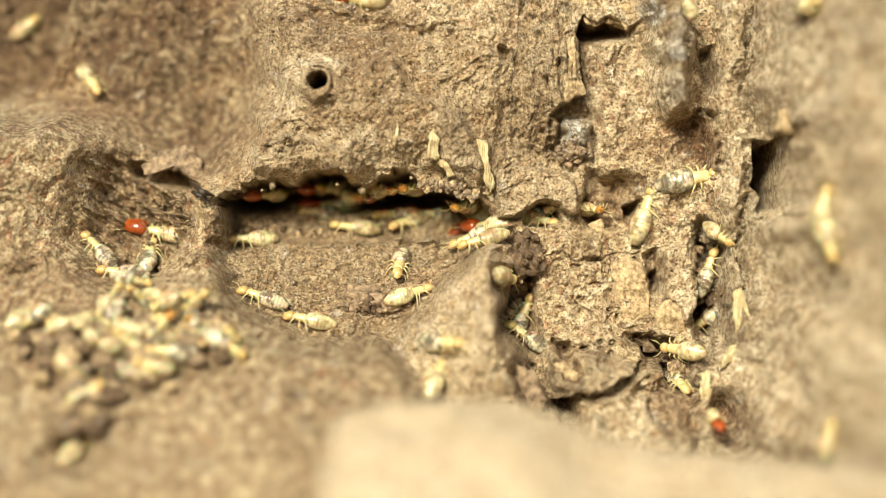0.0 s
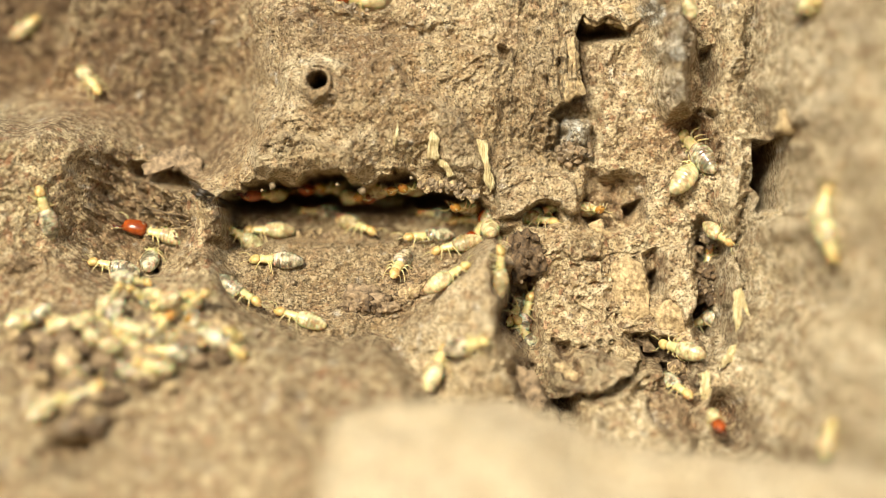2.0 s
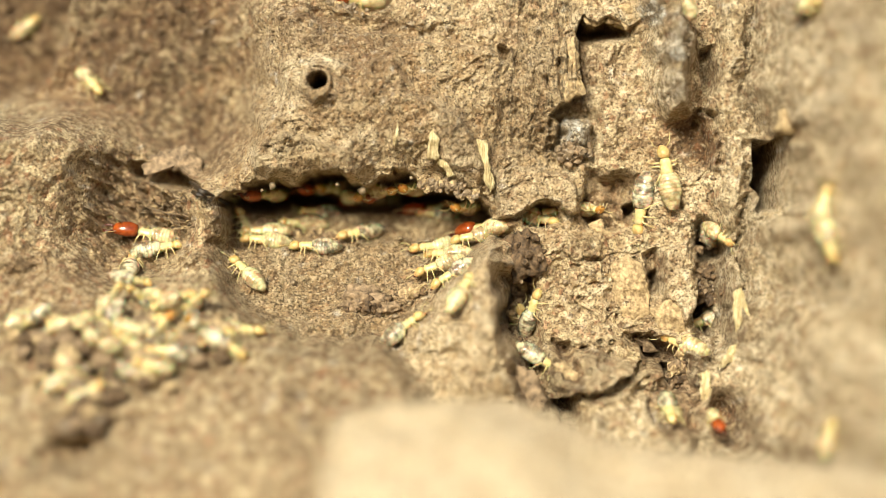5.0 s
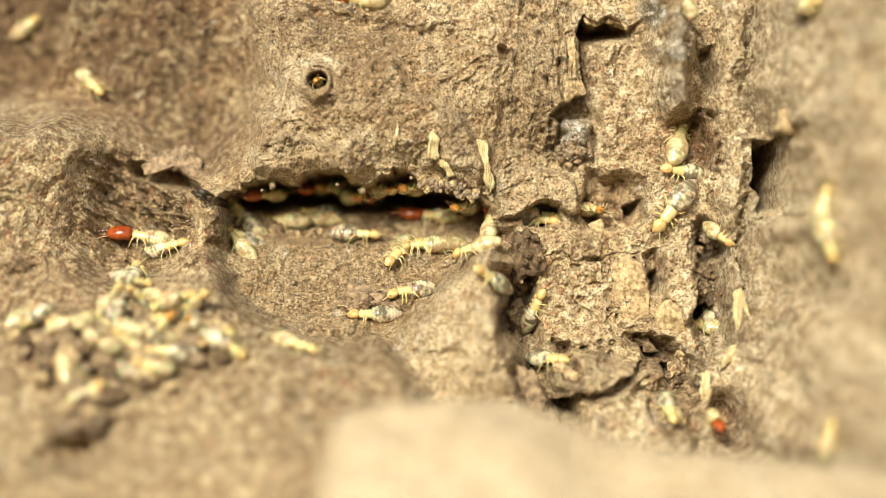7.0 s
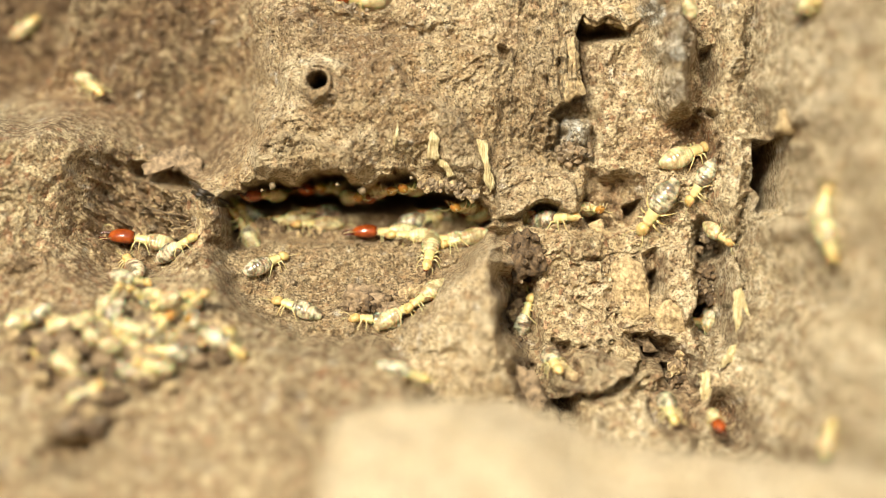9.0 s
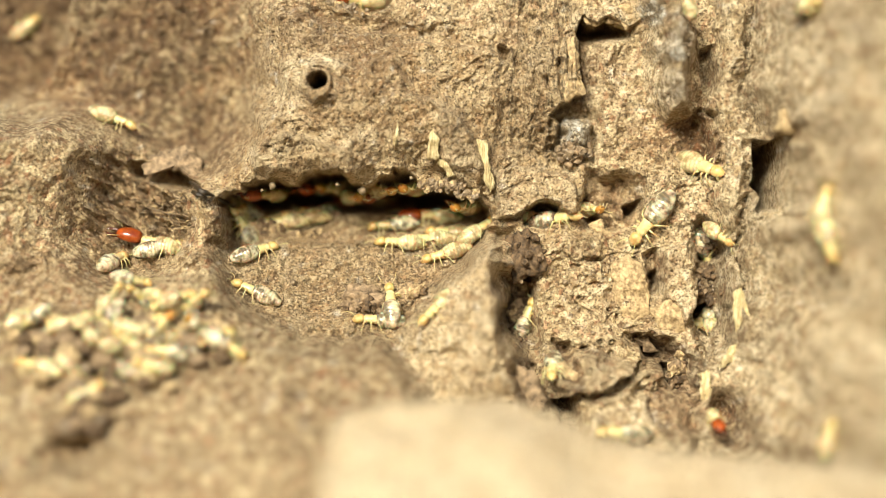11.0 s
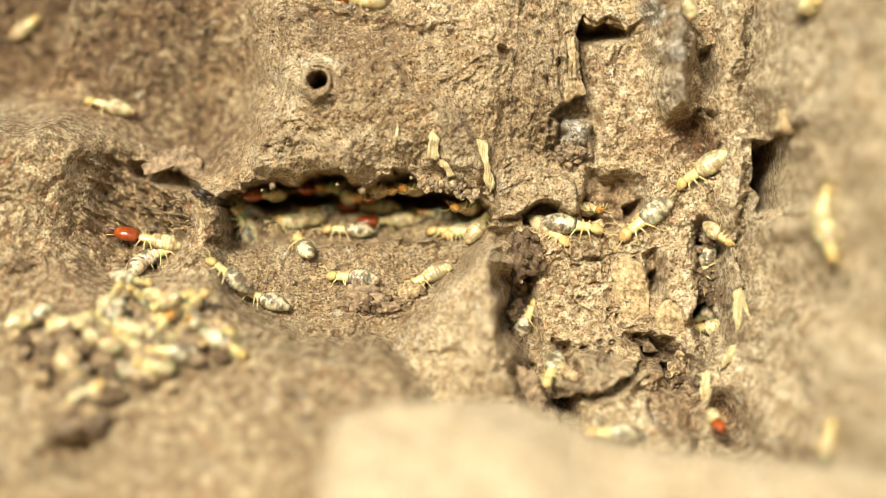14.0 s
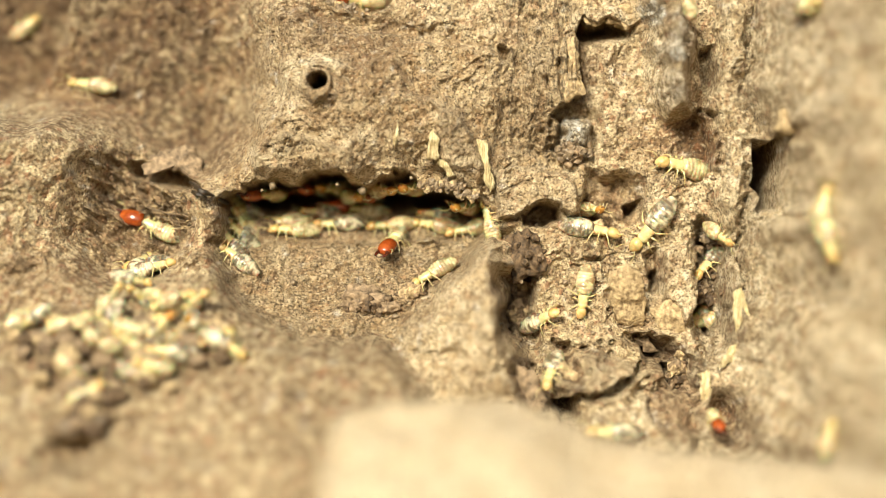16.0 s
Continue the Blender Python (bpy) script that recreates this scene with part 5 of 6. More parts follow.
# heap of dead and resting insects
HEAP = [(0, -31.43, -6.43, 165), (0, -30.15, -6.78, 20), (0, -33.22, -6.88, 200), (0, -27.15, -5.34, 95), (0, -26.54, -6.68, 80), (0, -25.18, -4.9, 200), (0, -23.5, -5.04, -40), (0, -22.65, -5.8, 150), (0, -24.34, -6.25, -10), (0, -25.36, -7.34, 190), (0, -22.82, -7.34, 30), (0, -21.05, -6.68, 130), (0, -21.05, -7.98, 20), (0, -18.36, -7.68, -25), (0, -17.52, -8.3, -20), (0, -25.57, -8.65, 200), (0, -24.3, -9.74, 60), (0, -24.49, -10.76, 35), (0, -23.17, -10.27, -160), (0, -26.54, -9.04, 100), (0, -27.71, -7.75, -30), (0, -28.84, -6.65, 60), (0, -20.01, -7.33, -100), (0, -21.85, -9.08, 210), (0, -29.54, -9.89, -80), (0, -28.03, -11.77, 30), (0, -26.36, -3.76, 10), (0, -19.86, -5.57, -30), (0, -23.37, -8.22, 80), (0, -27.62, -6.23, -120), (0, -21.83, -5.13, 10), (0, -28.95, -8.17, 140), (0, -20.24, -9.07, -15), (0, -34.39, -6.24, 70)]
for k, (t, x, z, turn) in enumerate(HEAP):
    dead = insect("a" if k % 6 == 4 else "p" if k % 3 < 2 else "g", stand(x, z, turn + (k * 67) % 90 - 45, 0.35 * (k % 4)) @ pose(0, 0, 0, (k * 53) % 150 - 75, (k * 41) % 100 - 50, 0))
    tagged(dead, "motionless pale termite heaped on soiled bark", "termite", "heap of termites")
    dead.scale = (0.72 + 0.02 * ((k * 7) % 9), 0.92, 0.92)

# insects that rest, hang from the slot's roof or sit in holes
for kind, rows in (
        ("p", [(0, 24.63, 1.54, 5), (0, 29.83, -14.6, 80), (0, -40.6, 21.6, 40), (0, 20.33, 20.73, 60), (0, 29.98, 19.79, 10)]),
        ("g", [(0, -11.59, 2.9, -170), (0, -0.72, 2.74, 170)])):
    for t, x, z, turn in rows:
        insect(kind, stand(x, z, turn))
for t, x, z, turn in [(0, 30.48, 3.07, 75), (0, 30.82, 0.71, -60)]:
    insect("p", stand(x, z, turn)).scale = (0.8, 1.25, 1.2)
for x, z, turn, deep in ((-8.27, 4.64, 20, 5.0), (-5.51, 4.9, 34, 3.4), (-2.86, 5.15, -25, 3.2), (-10.15, 4.64, -40, 6.6), (1.94, 3.72, -30, 2.6)):
    insect("a", cling(x, z, turn, deep)).scale = [1.0] * 3
for x, z, turn, deep in ((-15.93, 5, -42, 5.0), (-11.66, 4.63, -25, 7.5), (-7.5, 3.7, 20, 7.0)):
    insect("s", cling(x, z, turn, deep)).scale = [0.9] * 3
insect("a", cling(13.19, 4.58, 25, 0.8)).scale = [0.9] * 3
insect("s", stand(-7.5, 22.67, 170)).scale = [0.85] * 3

# a soldier looks out of the lower hole
hx, hz = 22.92, -14.74
peep = insect("s", Matrix.Translation((hx * MM, -(ground(hx, hz) + 1.6) * MM, hz * MM)) @ pose(0, 0, 0, 0, 15, -90))
peep.scale = [0.8] * 3


# ---- movement ----
def swing(root, path):
    """Legs step in two tripods while the insect is under way; its head sways."""
    limbs = [c for c in root.children if c.name.startswith("leg")]
    head = [c for c in root.children if c.name.startswith("head")][0]
    ticks = [0.2 * k for k in range(81)]
    times, px, pz = [r[0] for r in path], [r[1] for r in path], [r[2] for r in path]
    speed = [math.hypot(np.interp(t + 0.2, times, px) - np.interp(t - 0.2, times, px), np.interp(t + 0.2, times, pz) - np.interp(t - 0.2, times, pz)) / 0.4 for t in ticks]
    for n, limb in enumerate(limbs):
        rest = Matrix.Translation(limb.location)
        sign = 1 if limb.location.y > 0 else -1
        rows = []
        for k, t in enumerate(ticks):
            stride = min(speed[k] / 4.0, 1.0) * 24 * (1 if (k + n + (n // 2)) % 2 else -1)
            rows.append((t, rest @ pose(0, 0, 0, -sign * max(stride * sign, 0) * 0.25, 0, stride)))
        walk(limb, rows)
    rest = Matrix.Translation(head.location)
    phase = path[0][1]
    walk(head, [(0.8 * k, rest @ pose(0, 0, 0, 0, 5 * math.sin(1.7 * k + phase), 11 * math.sin(2.3 * k + phase))) for k in range(21)])


def crawl(kind, path, legs=True):
    """An insect that walks over the bark: rows of seconds, x, z and heading."""
    path = [path[0]] + list(path[1:])
    root = insect(kind[0], stand(*path[0][1:]))
    root.scale = [float(kind[1:] or 1)] * 3
    walk(root, [(t, stand(x, z, turn)) for t, x, z, turn in path])
    if legs:
        swing(root, path)
    return root


def motions():
    crawl("s", [(0, 3.51, 2.28, 190), (0.5, 2.22, 2.21, 190), (1, 4.04, 2.11, 200), (1.5, 3.47, 1.88, 195), (2, 4.28, 2.09, 210), (2.5, 3.79, 2.92, 230), (3, 3.61, 2.13, 190), (3.5, 0.78, 2.91, 182), (4, 0.35, 2.46, 175), (4.2, 0.31, 2.84, 180), (6.3, -1.81, 3.29, 200), (6.5, -1.93, 3.53, 200), (7, -0.59, 2.47, 195), (7.5, 0.43, 2.16, 190), (8, -2.37, 1.33, 190), (8.5, -5.97, 0.97, 185), (9, -4.6, 1.02, 190), (9.2, -3.47, 1.11, 175), (11.3, -0.65, 2.63, 190), (11.5, -1.14, 2.69, 185), (12, -1.64, 2.52, 180), (12.5, 1.69, 2, 180), (13, 0.19, 2, 185), (13.5, -2.78, 2.36, 185), (14, -4.54, 2.05, 190), (14.5, -5.79, 0.55, 205), (15, -7.84, -1.12, 205), (15.5, -9.08, -1.06, 190), (15.8, -5.8, 0.1, 232), (16, -4.3, 0.35, 266)])
    crawl("s", [(0, 4.33, 1.61, 135), (0.5, 4.48, 1.53, 150), (1, 5.39, 1.56, 160), (1.5, 4.79, 1.81, 130), (2, 4.37, 1.63, 120), (2.5, 3.98, 1.64, 120), (3, 3.88, 1.64, 120), (3.5, 3.74, 1.64, 120), (4, 3.99, 1.41, 130), (4.2, 3.9, 1.51, 130), (6.3, 4.45, 1.12, 140), (6.5, 4.07, 1.23, 120), (7, 4.63, 1.96, 130), (7.5, 4.31, 1.73, 140), (8, 4.73, 1.68, 150), (8.3, 4.23, 2.18, 150), (8.6, 3.73, 2.53, 155), (9.2, 3.51, 2.78, 160), (11.3, 3.03, 3.32, 170), (16, 3.05, 3.38, 172)])
    crawl("s", [(0, -10.25, 3.59, 195), (0.5, -10.44, 3.9, 190), (1, -9.4, 4.09, 190), (1.5, -8.03, 3.59, 185), (2, -6.29, 4.15, 190), (2.5, -5.81, 3.71, 200), (3, -5.6, 3.71, 200), (4, -4.7, 3.71, 200), (4.2, -5.2, 3.83, 200), (6.3, -7.13, 4.78, 220), (7, -7.5, 4.77, 240), (8, -7.79, 4.81, 250), (9, -7.5, 5.09, 245), (9.2, -7.28, 4.77, 240), (11.3, -6.97, 4.25, 210), (12, -7.27, 4.6, 200), (14, -6.49, 3.36, 190), (14.5, -7.64, 3.3, 185), (15, -8.28, 2.96, 182), (16, -7.4, 3.07, 185)])
    crawl("s", [(0, -25.26, 1.11, 165), (1.5, -25.14, 0.85, 165), (2, -25.36, 0.89, 168), (2.5, -26.29, 0.66, 172), (3, -25.91, 0.66, 172), (3.5, -25.98, 1.09, 168), (4.2, -26.13, 1, 165), (6.3, -25.83, 0.7, 165), (7, -26.48, 0.6, 165), (7.5, -26.3, 0.25, 165), (8, -26.68, 0.2, 165), (8.5, -26.57, 0.1, 165), (9.2, -26.17, 0.3, 165), (11.3, -25.69, 0.05, 160), (12, -25.59, 0.05, 160), (12.5, -26.28, 0.11, 162), (13, -26.02, 0.2, 165), (14, -25.93, 0.3, 165), (15, -25.85, 0.4, 165), (15.5, -25.58, 1.22, 155), (16, -25.78, 1.64, 150)])
    crawl("p", [(0, -8.21, 1.43, 180), (0.5, -11.59, 1.12, 180), (1, -12.88, 0.71, 180), (1.5, -16.35, 0.46, 180), (2, -16.02, 1.12, 180), (2.5, -13.8, 0.81, 180), (3, -13.55, 0.81, 180), (3.5, -11.56, 0.81, 180), (4, -14.02, 0.36, 180), (4.2, -14.63, -0.4, 180), (6.3, -17.61, 1.89, 150), (7.5, -18.34, 2.08, 100), (9, -18.45, 2.08, 80), (11.3, -18.42, 2.04, 65), (12.5, -18.53, 2.29, 70), (16, -18.44, 2.12, 70)])
    crawl("p", [(0, -3.17, 1.99, 250), (0.5, -5.8, 2, 225), (1, -7.27, 1.74, 250), (1.5, -7.92, 1.58, 250), (2, -7.92, 1.58, 290), (2.5, -8.18, 1.99, 250), (3, -8.53, 1.99, 200), (4, -10.21, 1.43, 190), (4.2, -11.81, 1.43, 185), (6.3, -13.46, 2.52, 180), (7, -11.86, 2.31, 180), (7.5, -10.42, 1.43, 180), (8.5, -10.91, 1.74, 190), (9, -11.63, 1.74, 190), (11.3, -12.74, 2.52, 190), (12, -12.66, 2.31, 185), (13, -12.25, 2.1, 190), (13.5, -13.03, 2.73, 190), (14, -13.32, 2.2, 200), (14.5, -12.85, 1.84, 200), (15, -13.56, 1.59, 190), (16, -13.68, 1.17, 190)])
    crawl("p", [(0, -17.34, 0.35, 180), (1, -18.12, 0.51, 182), (2, -18.39, 0.53, 170), (3, -18.27, 0.57, 180), (3.5, -17.98, 0.61, 180), (4.2, -17.46, 0.61, 180), (6.3, -14.57, 2.05, 160), (9, -14.31, 2.15, 180), (13, -14.66, 1.9, 185), (16, -14.57, 2, 180)])
    crawl("g", [(0, -3.89, -1.72, -100), (1, -3.79, -1.77, -98), (1.5, -3.83, -1.97, -95), (2, -3.89, -1.82, -105), (2.25, -4.24, -1.77, -145), (2.5, -4.64, -1.66, -165), (3, -6.51, -0.96, -188), (3.5, -7.59, -0.56, -210), (4, -9.21, -0.3, -182), (4.2, -9.62, -0.35, -180), (6.3, -15.66, -0.15, -180), (6.5, -16.36, -0.15, -180), (7, -18.21, 0.53, -180), (8, -18.57, 1.5, -210), (16, -18.6, 1.69, -220)])
    crawl("g", [(0, 2.78, 0.51, 190), (0.5, 0.31, 0.51, 185), (1, -2.49, 0.51, 175), (1.5, -7.85, -0.2, 182), (2, -14.95, -1.46, 182), (2.5, -15.42, -1.16, 178), (3, -18.42, 0.53, 130), (4, -18.44, 1.42, 100), (4.2, -18.43, 1.49, 95), (6.3, -18.43, 1.81, 92), (7, -18.6, 2.62, 110), (7.5, -18.65, 3.01, 130), (16, -18.65, 3.26, 140)])
    crawl("p", [(0, -2.79, -4.43, 50), (0.5, -0.8, -2.51, 45), (1, 0, -2.06, 40), (1.5, 0.3, -2.25, 35), (2, 0.78, -2.84, 60), (3, 1.5, -3.05, 100), (4.2, 0.8, -1.66, 130), (6.3, -0.71, -0.41, 170), (7, -1.62, -0.15, 180), (7.5, -0.46, -0.91, 182), (8, -0.46, -0.66, 185), (8.5, 0.81, -0.15, 195), (9.2, 0.31, 0.36, 200), (11.3, -1.21, 0.35, 190), (12, -0.71, 0.35, 190), (12.5, 0.82, 0.61, 182), (16, 2.45, 1.27, 182)])
    crawl("p", [(0, 4.78, -2.29, -10), (0.5, 5.32, -2.31, 0), (1, 5.14, -2.1, 25), (1.5, 5.36, -1.64, 65), (2, 4.31, -1.81, 105), (2.5, 3.29, -1.5, 120), (3, 3.24, -1.21, 115), (3.25, 2.5, -1.32, 150), (3.5, 1.2, -1.55, 180), (4, -0.6, -2.41, 202), (4.2, -0.15, -2.4, 205), (6.3, -2.07, -1.26, 205), (6.5, -2.48, -1.47, 208), (7, -1.62, -0.15, 200), (7.5, -2.07, -0.96, 195), (8, -3.35, -0.36, 190), (8.5, -1.62, -0.05, 210), (8.75, -1.22, -0.41, 245), (9, -1.17, -0.66, 265), (9.2, -0.96, -0.66, 260), (11.3, 0.71, -0.96, 200), (12, 1.56, -0.76, 200), (12.5, 1.32, -0.15, 200), (13, 1.06, -0.91, 200), (13.5, 0.2, -1.46, 185), (14, -1.3, -3.01, 205), (14.5, -1.36, -2.66, 192), (15, -0.7, -2.41, 200), (15.5, -0.95, -2.51, 230), (16, -0.7, -2.65, 220)])
    crawl("g", [(0, -4.33, 2.63, 180), (1.5, -2.85, 1.27, 185), (2, -1.47, 0.61, 215), (2.25, -2.74, 0.86, 195), (2.5, -4.27, 1.27, 180), (3, -6.42, 0.92, 180), (4.2, -7.63, 1.89, 205), (6.3, -7.94, -0.96, 250), (6.5, -9.05, -0.76, 255), (6.75, -8.56, 0.05, 305), (7, -7.88, 0.81, 345), (7.5, -6.86, 1.43, 360), (8, -4.8, 1.89, 368), (9.2, -1.74, 2.2, 420), (10.2, -2.51, 2.2, 490), (11.3, -4.94, 1.43, 538), (12, -4.58, 1.27, 540), (12.5, -6.46, 1.74, 540), (13, -8.93, 1.74, 555), (13.5, -8.72, 1.58, 542), (14, -8.8, 1.17, 545), (15, -9.33, 1.43, 540), (15.5, -10.31, 1.43, 540), (16, -9.81, 1.74, 540)])
    crawl("p", [(0, 3.1, 2.14, 190), (3, 1.84, 2.1, 185), (3.5, 0.61, 1.9, 180), (4, 1.07, 1.12, 180), (4.2, 1.33, 0.82, 182), (6.3, -5.3, -1.26, 222), (6.5, -4.8, -1.26, 220), (7, -4.01, -0.66, 250), (7.25, -3.86, -0.66, 215), (7.5, -3.86, -0.66, 185), (8, -4.26, -0.66, 180), (8.5, -2.84, -0.05, 190), (9, -2.95, 0.66, 182), (9.2, -2.48, 0.35, 182), (11.3, -4.01, -0.05, 182), (11.5, -3.55, -0.3, 200), (12, -2.74, -0.05, 210), (12.5, -1.06, 0.81, 182), (13, 0.92, 0.82, 180), (13.5, 3.31, 0.6, 180), (14, 0.82, 1.12, 182), (14.5, 0.61, 1.43, 180), (15, -1.89, 1.89, 180), (15.5, -3.42, 1.74, 180), (16, -4.79, 1.63, 180)])
    crawl("p", [(0, 3.53, 0.25, 200), (1, 3.75, 0.1, 190), (2, 1.22, -0.25, 185), (3, 2.72, 0.25, 180), (4.2, 3.06, 0.35, 190), (6.3, 0.31, 0.97, 200), (6.5, -1.72, 0.51, 200), (7, -0.46, -0.05, 195), (7.5, 0.91, -0.3, 190), (8, 0.51, 0.15, 190), (8.5, 2.12, 0.05, 200), (9.2, 1.68, 0.46, 200), (11.3, 0.15, 1.02, 182), (12, -0.71, 1.32, 180), (12.5, 1.84, 1.58, 180), (13.5, 2.75, 1.27, 180), (14, 2.55, 1.12, 180), (14.5, 2.99, 0.86, 180), (15, 0.31, 1.64, 182), (15.5, 0.72, 1.23, 182), (16, -0.87, 1.63, 180)])
    crawl("p", [(0, -11.76, -6.64, 152), (0.5, -12.48, -6.54, 147), (1, -12.44, -6.76, 147), (1.5, -12.95, -6.52, 145), (2, -12.63, -6.49, 145), (2.5, -12.4, -6.49, 145), (3, -15.59, -4.47, 140), (3.5, -16.65, -4.5, 130), (4, -17.38, -3.05, 118), (4.2, -17.5, -2.75, 112), (6.3, -17.53, -2.35, 100), (6.6, -17.66, -1.86, 98), (7, -18.62, 0.1, 92), (7.5, -18.69, -0.15, 90), (8, -18.41, -1.16, 85), (8.5, -18.25, -0.91, 85), (9, -18.41, 1.19, 88), (10, -18.44, 1.69, 90), (16, -18.45, 1.81, 90)])
    crawl("g", [(0, -16.04, -4.7, 150), (0.5, -16.44, -4.51, 90), (1, -16.82, -4.12, 15), (1.5, -17.07, -3.92, -60), (2, -17.82, -4.14, -45), (2.5, -15.67, -4.61, -40), (3, -11.95, -7, -30), (3.5, -5.59, -9.14, -28), (4, -5.39, -8.96, -10), (4.2, -5.02, -8.61, 15), (5, -3.12, -7.21, 60), (5.6, -2.16, -5.55, 130), (6.3, -2.39, -4.53, 190), (6.6, -3.08, -5.01, 205), (7, -6.14, -6.19, 203), (7.5, -8, -6.68, 188), (7.7, -10.44, -6.45, 170), (8, -14.77, -5.51, 150), (8.5, -17.05, -3.49, 105), (9, -15.53, -1.71, 52), (9.2, -15.62, -1.81, 58), (11.3, -16.62, -0.66, 60), (12.5, -15.99, -2.26, 58), (13, -15.35, -1.46, 58), (13.5, -12.19, -0.76, 45), (14, -12.57, -0.15, 98), (14.25, -14.4, 0.05, 140), (14.5, -16.27, 0.05, 162), (15, -18.71, 0.05, 165), (16, -18.66, 0.91, 165)])
    crawl("g", [(0, 6.19, -5.52, 200), (3, 5.87, -4.2, 190), (4, 2.71, -1.7, 200), (4.2, 2.15, -2.05, 210), (6.3, -0.45, -3.13, 212), (7, -2.79, -4.14, 214), (7.5, -3.73, -4.48, 200), (8, -5.65, -5.85, 184), (8.5, -10.81, -6.12, 172), (9, -12.98, -5.55, 143), (9.2, -13.41, -5.69, 140), (10, -15.6, -4.37, 135), (11.3, -16.67, -4.22, 140), (12, -16.55, -4.41, 140), (12.5, -17.1, -3.73, 145), (13, -18.15, -3.12, 150), (13.5, -17.5, -3.48, 150), (14, -15.91, -4.84, 145), (14.5, -15.33, -4.61, 140), (15, -16.91, -3.39, 135), (15.5, -18.59, -1.65, 125), (16, -18.53, -1.26, 115)])
    crawl("g", [(0, 7.03, -8.13, 120), (6.3, 6.19, -5.52, 140), (7, 3.68, -2.81, 190), (7.5, 0.29, -3.42, 205), (8, -3.41, -5.83, 198), (8.5, -6.52, -6.52, 180), (9, -6.02, -6.71, 180), (9.2, -5.87, -6.71, 180), (11.3, -5.63, -6.71, 180), (11.5, -6.59, -6.88, 178), (12, -11.02, -6.64, 168), (12.5, -14.5, -5.57, 148), (13, -16.35, -4.23, 145), (13.5, -18.26, -2.92, 150), (14, -18.99, -2.59, 155), (15, -20.16, -2.17, 165), (15.5, -22.15, -1.98, 172), (16, -25.97, -1.94, 178)])
    crawl("p", [(0, -0.64, -11.08, 70), (0.5, -0.42, -10.56, 80), (1.5, -0.09, -10.45, 80), (2.5, -0.57, -9.59, 85), (3.5, -0.29, -8.38, 85), (4.2, 0.38, -6, 80), (6.3, 3.43, -1.59, 110), (7, 3.01, -0.39, 150), (7.5, 1.8, -1.15, 200), (8, 0.94, -2.28, 225), (8.5, -0.44, -5.01, 245), (9, -1.38, -4.65, 262), (9.2, -1.51, -5.89, 265), (11.3, -0.14, -5.41, 270), (11.5, -0.53, -6.54, 268), (12, -2.52, -9.26, 252), (12.5, -4.09, -11.45, 245), (12.9, -4.37, -18.1, 255), (13.5, -4.77, -19.35, 260), (16, -5.07, -19.83, 260)])
    crawl("g", [(0, 0.29, -7.8, 0), (1.5, 1.94, -8.09, -5), (2.5, 3.11, -8.15, -5), (3.5, 5.84, -8.83, -10), (4.2, 7.1, -9.87, -20), (6.3, 9.2, -10.02, -40), (8.5, 9.35, -9.78, -70), (9, 9.61, -10.18, -72), (16, 9.56, -10.79, -74)])
    crawl("p", [(0, -18.61, -7.51, -20), (4.2, -17.71, -7.52, 10), (6.3, -14.85, -6.39, 15), (6.6, -14.13, -6.99, -25), (7, -12.3, -8.35, -68), (7.5, -7.43, -10.32, -30), (7.75, -6.86, -10.28, 10), (8, -6.45, -9.98, 42), (8.5, -3.86, -7.58, 58), (9, -3.65, -6.07, 62), (9.2, -3.26, -5.78, 64), (10.3, 0.3, -1.66, 42), (11.3, 3.98, 1.76, 86), (12.5, 3.98, 1.97, 88), (13.5, 3.98, 1.87, 88), (14, 3.93, 1.97, 95), (14.5, 5.18, 2.84, 108), (15, 5.03, 3.09, 106), (15.5, 4.79, 2.84, 122), (16, 4.7, 2.55, 120)])
    crawl("g", [(0, -6.47, -19.8, 80), (7.4, -3.31, -19.81, 80), (7.7, -2.99, -16.21, 76), (8, -2.94, -11.89, 60), (8.4, -2.91, -11.32, 40), (9, -3.24, -10.56, 20), (9.2, -3.82, -10.7, 10), (9.7, -3.59, -9.92, 50), (10.3, -3.97, -8.12, 82), (11.3, -4.57, -4.62, 98), (11.6, -4.37, -4.72, 96), (12, -4.17, -5.12, 95), (12.5, -4.67, -5.46, 105), (13, -5.02, -5.17, 125), (13.5, -5.94, -3.74, 135), (14, -8.07, -2.96, 163), (14.5, -12.29, -2.51, 174), (15, -15.85, -2.11, 178), (15.5, -18.1, -0.91, 162), (16, -19.28, 0.25, 150)])
    crawl("g", [(0, -30.82, -0.4, 100), (0.5, -31.46, -1.6, 130), (1, -34.03, 1.72, 106), (1.5, -33.47, 1.13, 114), (2, -34.62, 3.3, 115), (2.5, -36.38, 6.7, 120), (4.2, -40.72, 9.02, 140), (16, -42.23, 9.52, 140)])
    crawl("g", [(0, -28.07, -2.59, 170), (2.5, -29.09, -2.02, 150), (3, -28.28, -1.89, 110), (3.5, -28.29, -1.55, 96), (4.2, -28.1, -1.55, 92), (6.3, -26.78, -2.59, 90), (8.5, -27.46, -2.13, 98), (9.2, -27.5, -1.89, 95), (11.3, -29.31, -1.55, 70), (12, -28.51, -1.55, 75), (12.5, -28.61, -1.64, 80), (13, -26.97, -1.55, 88), (14, -26.84, -1.65, 90), (16, -26.62, -1.84, 90)])
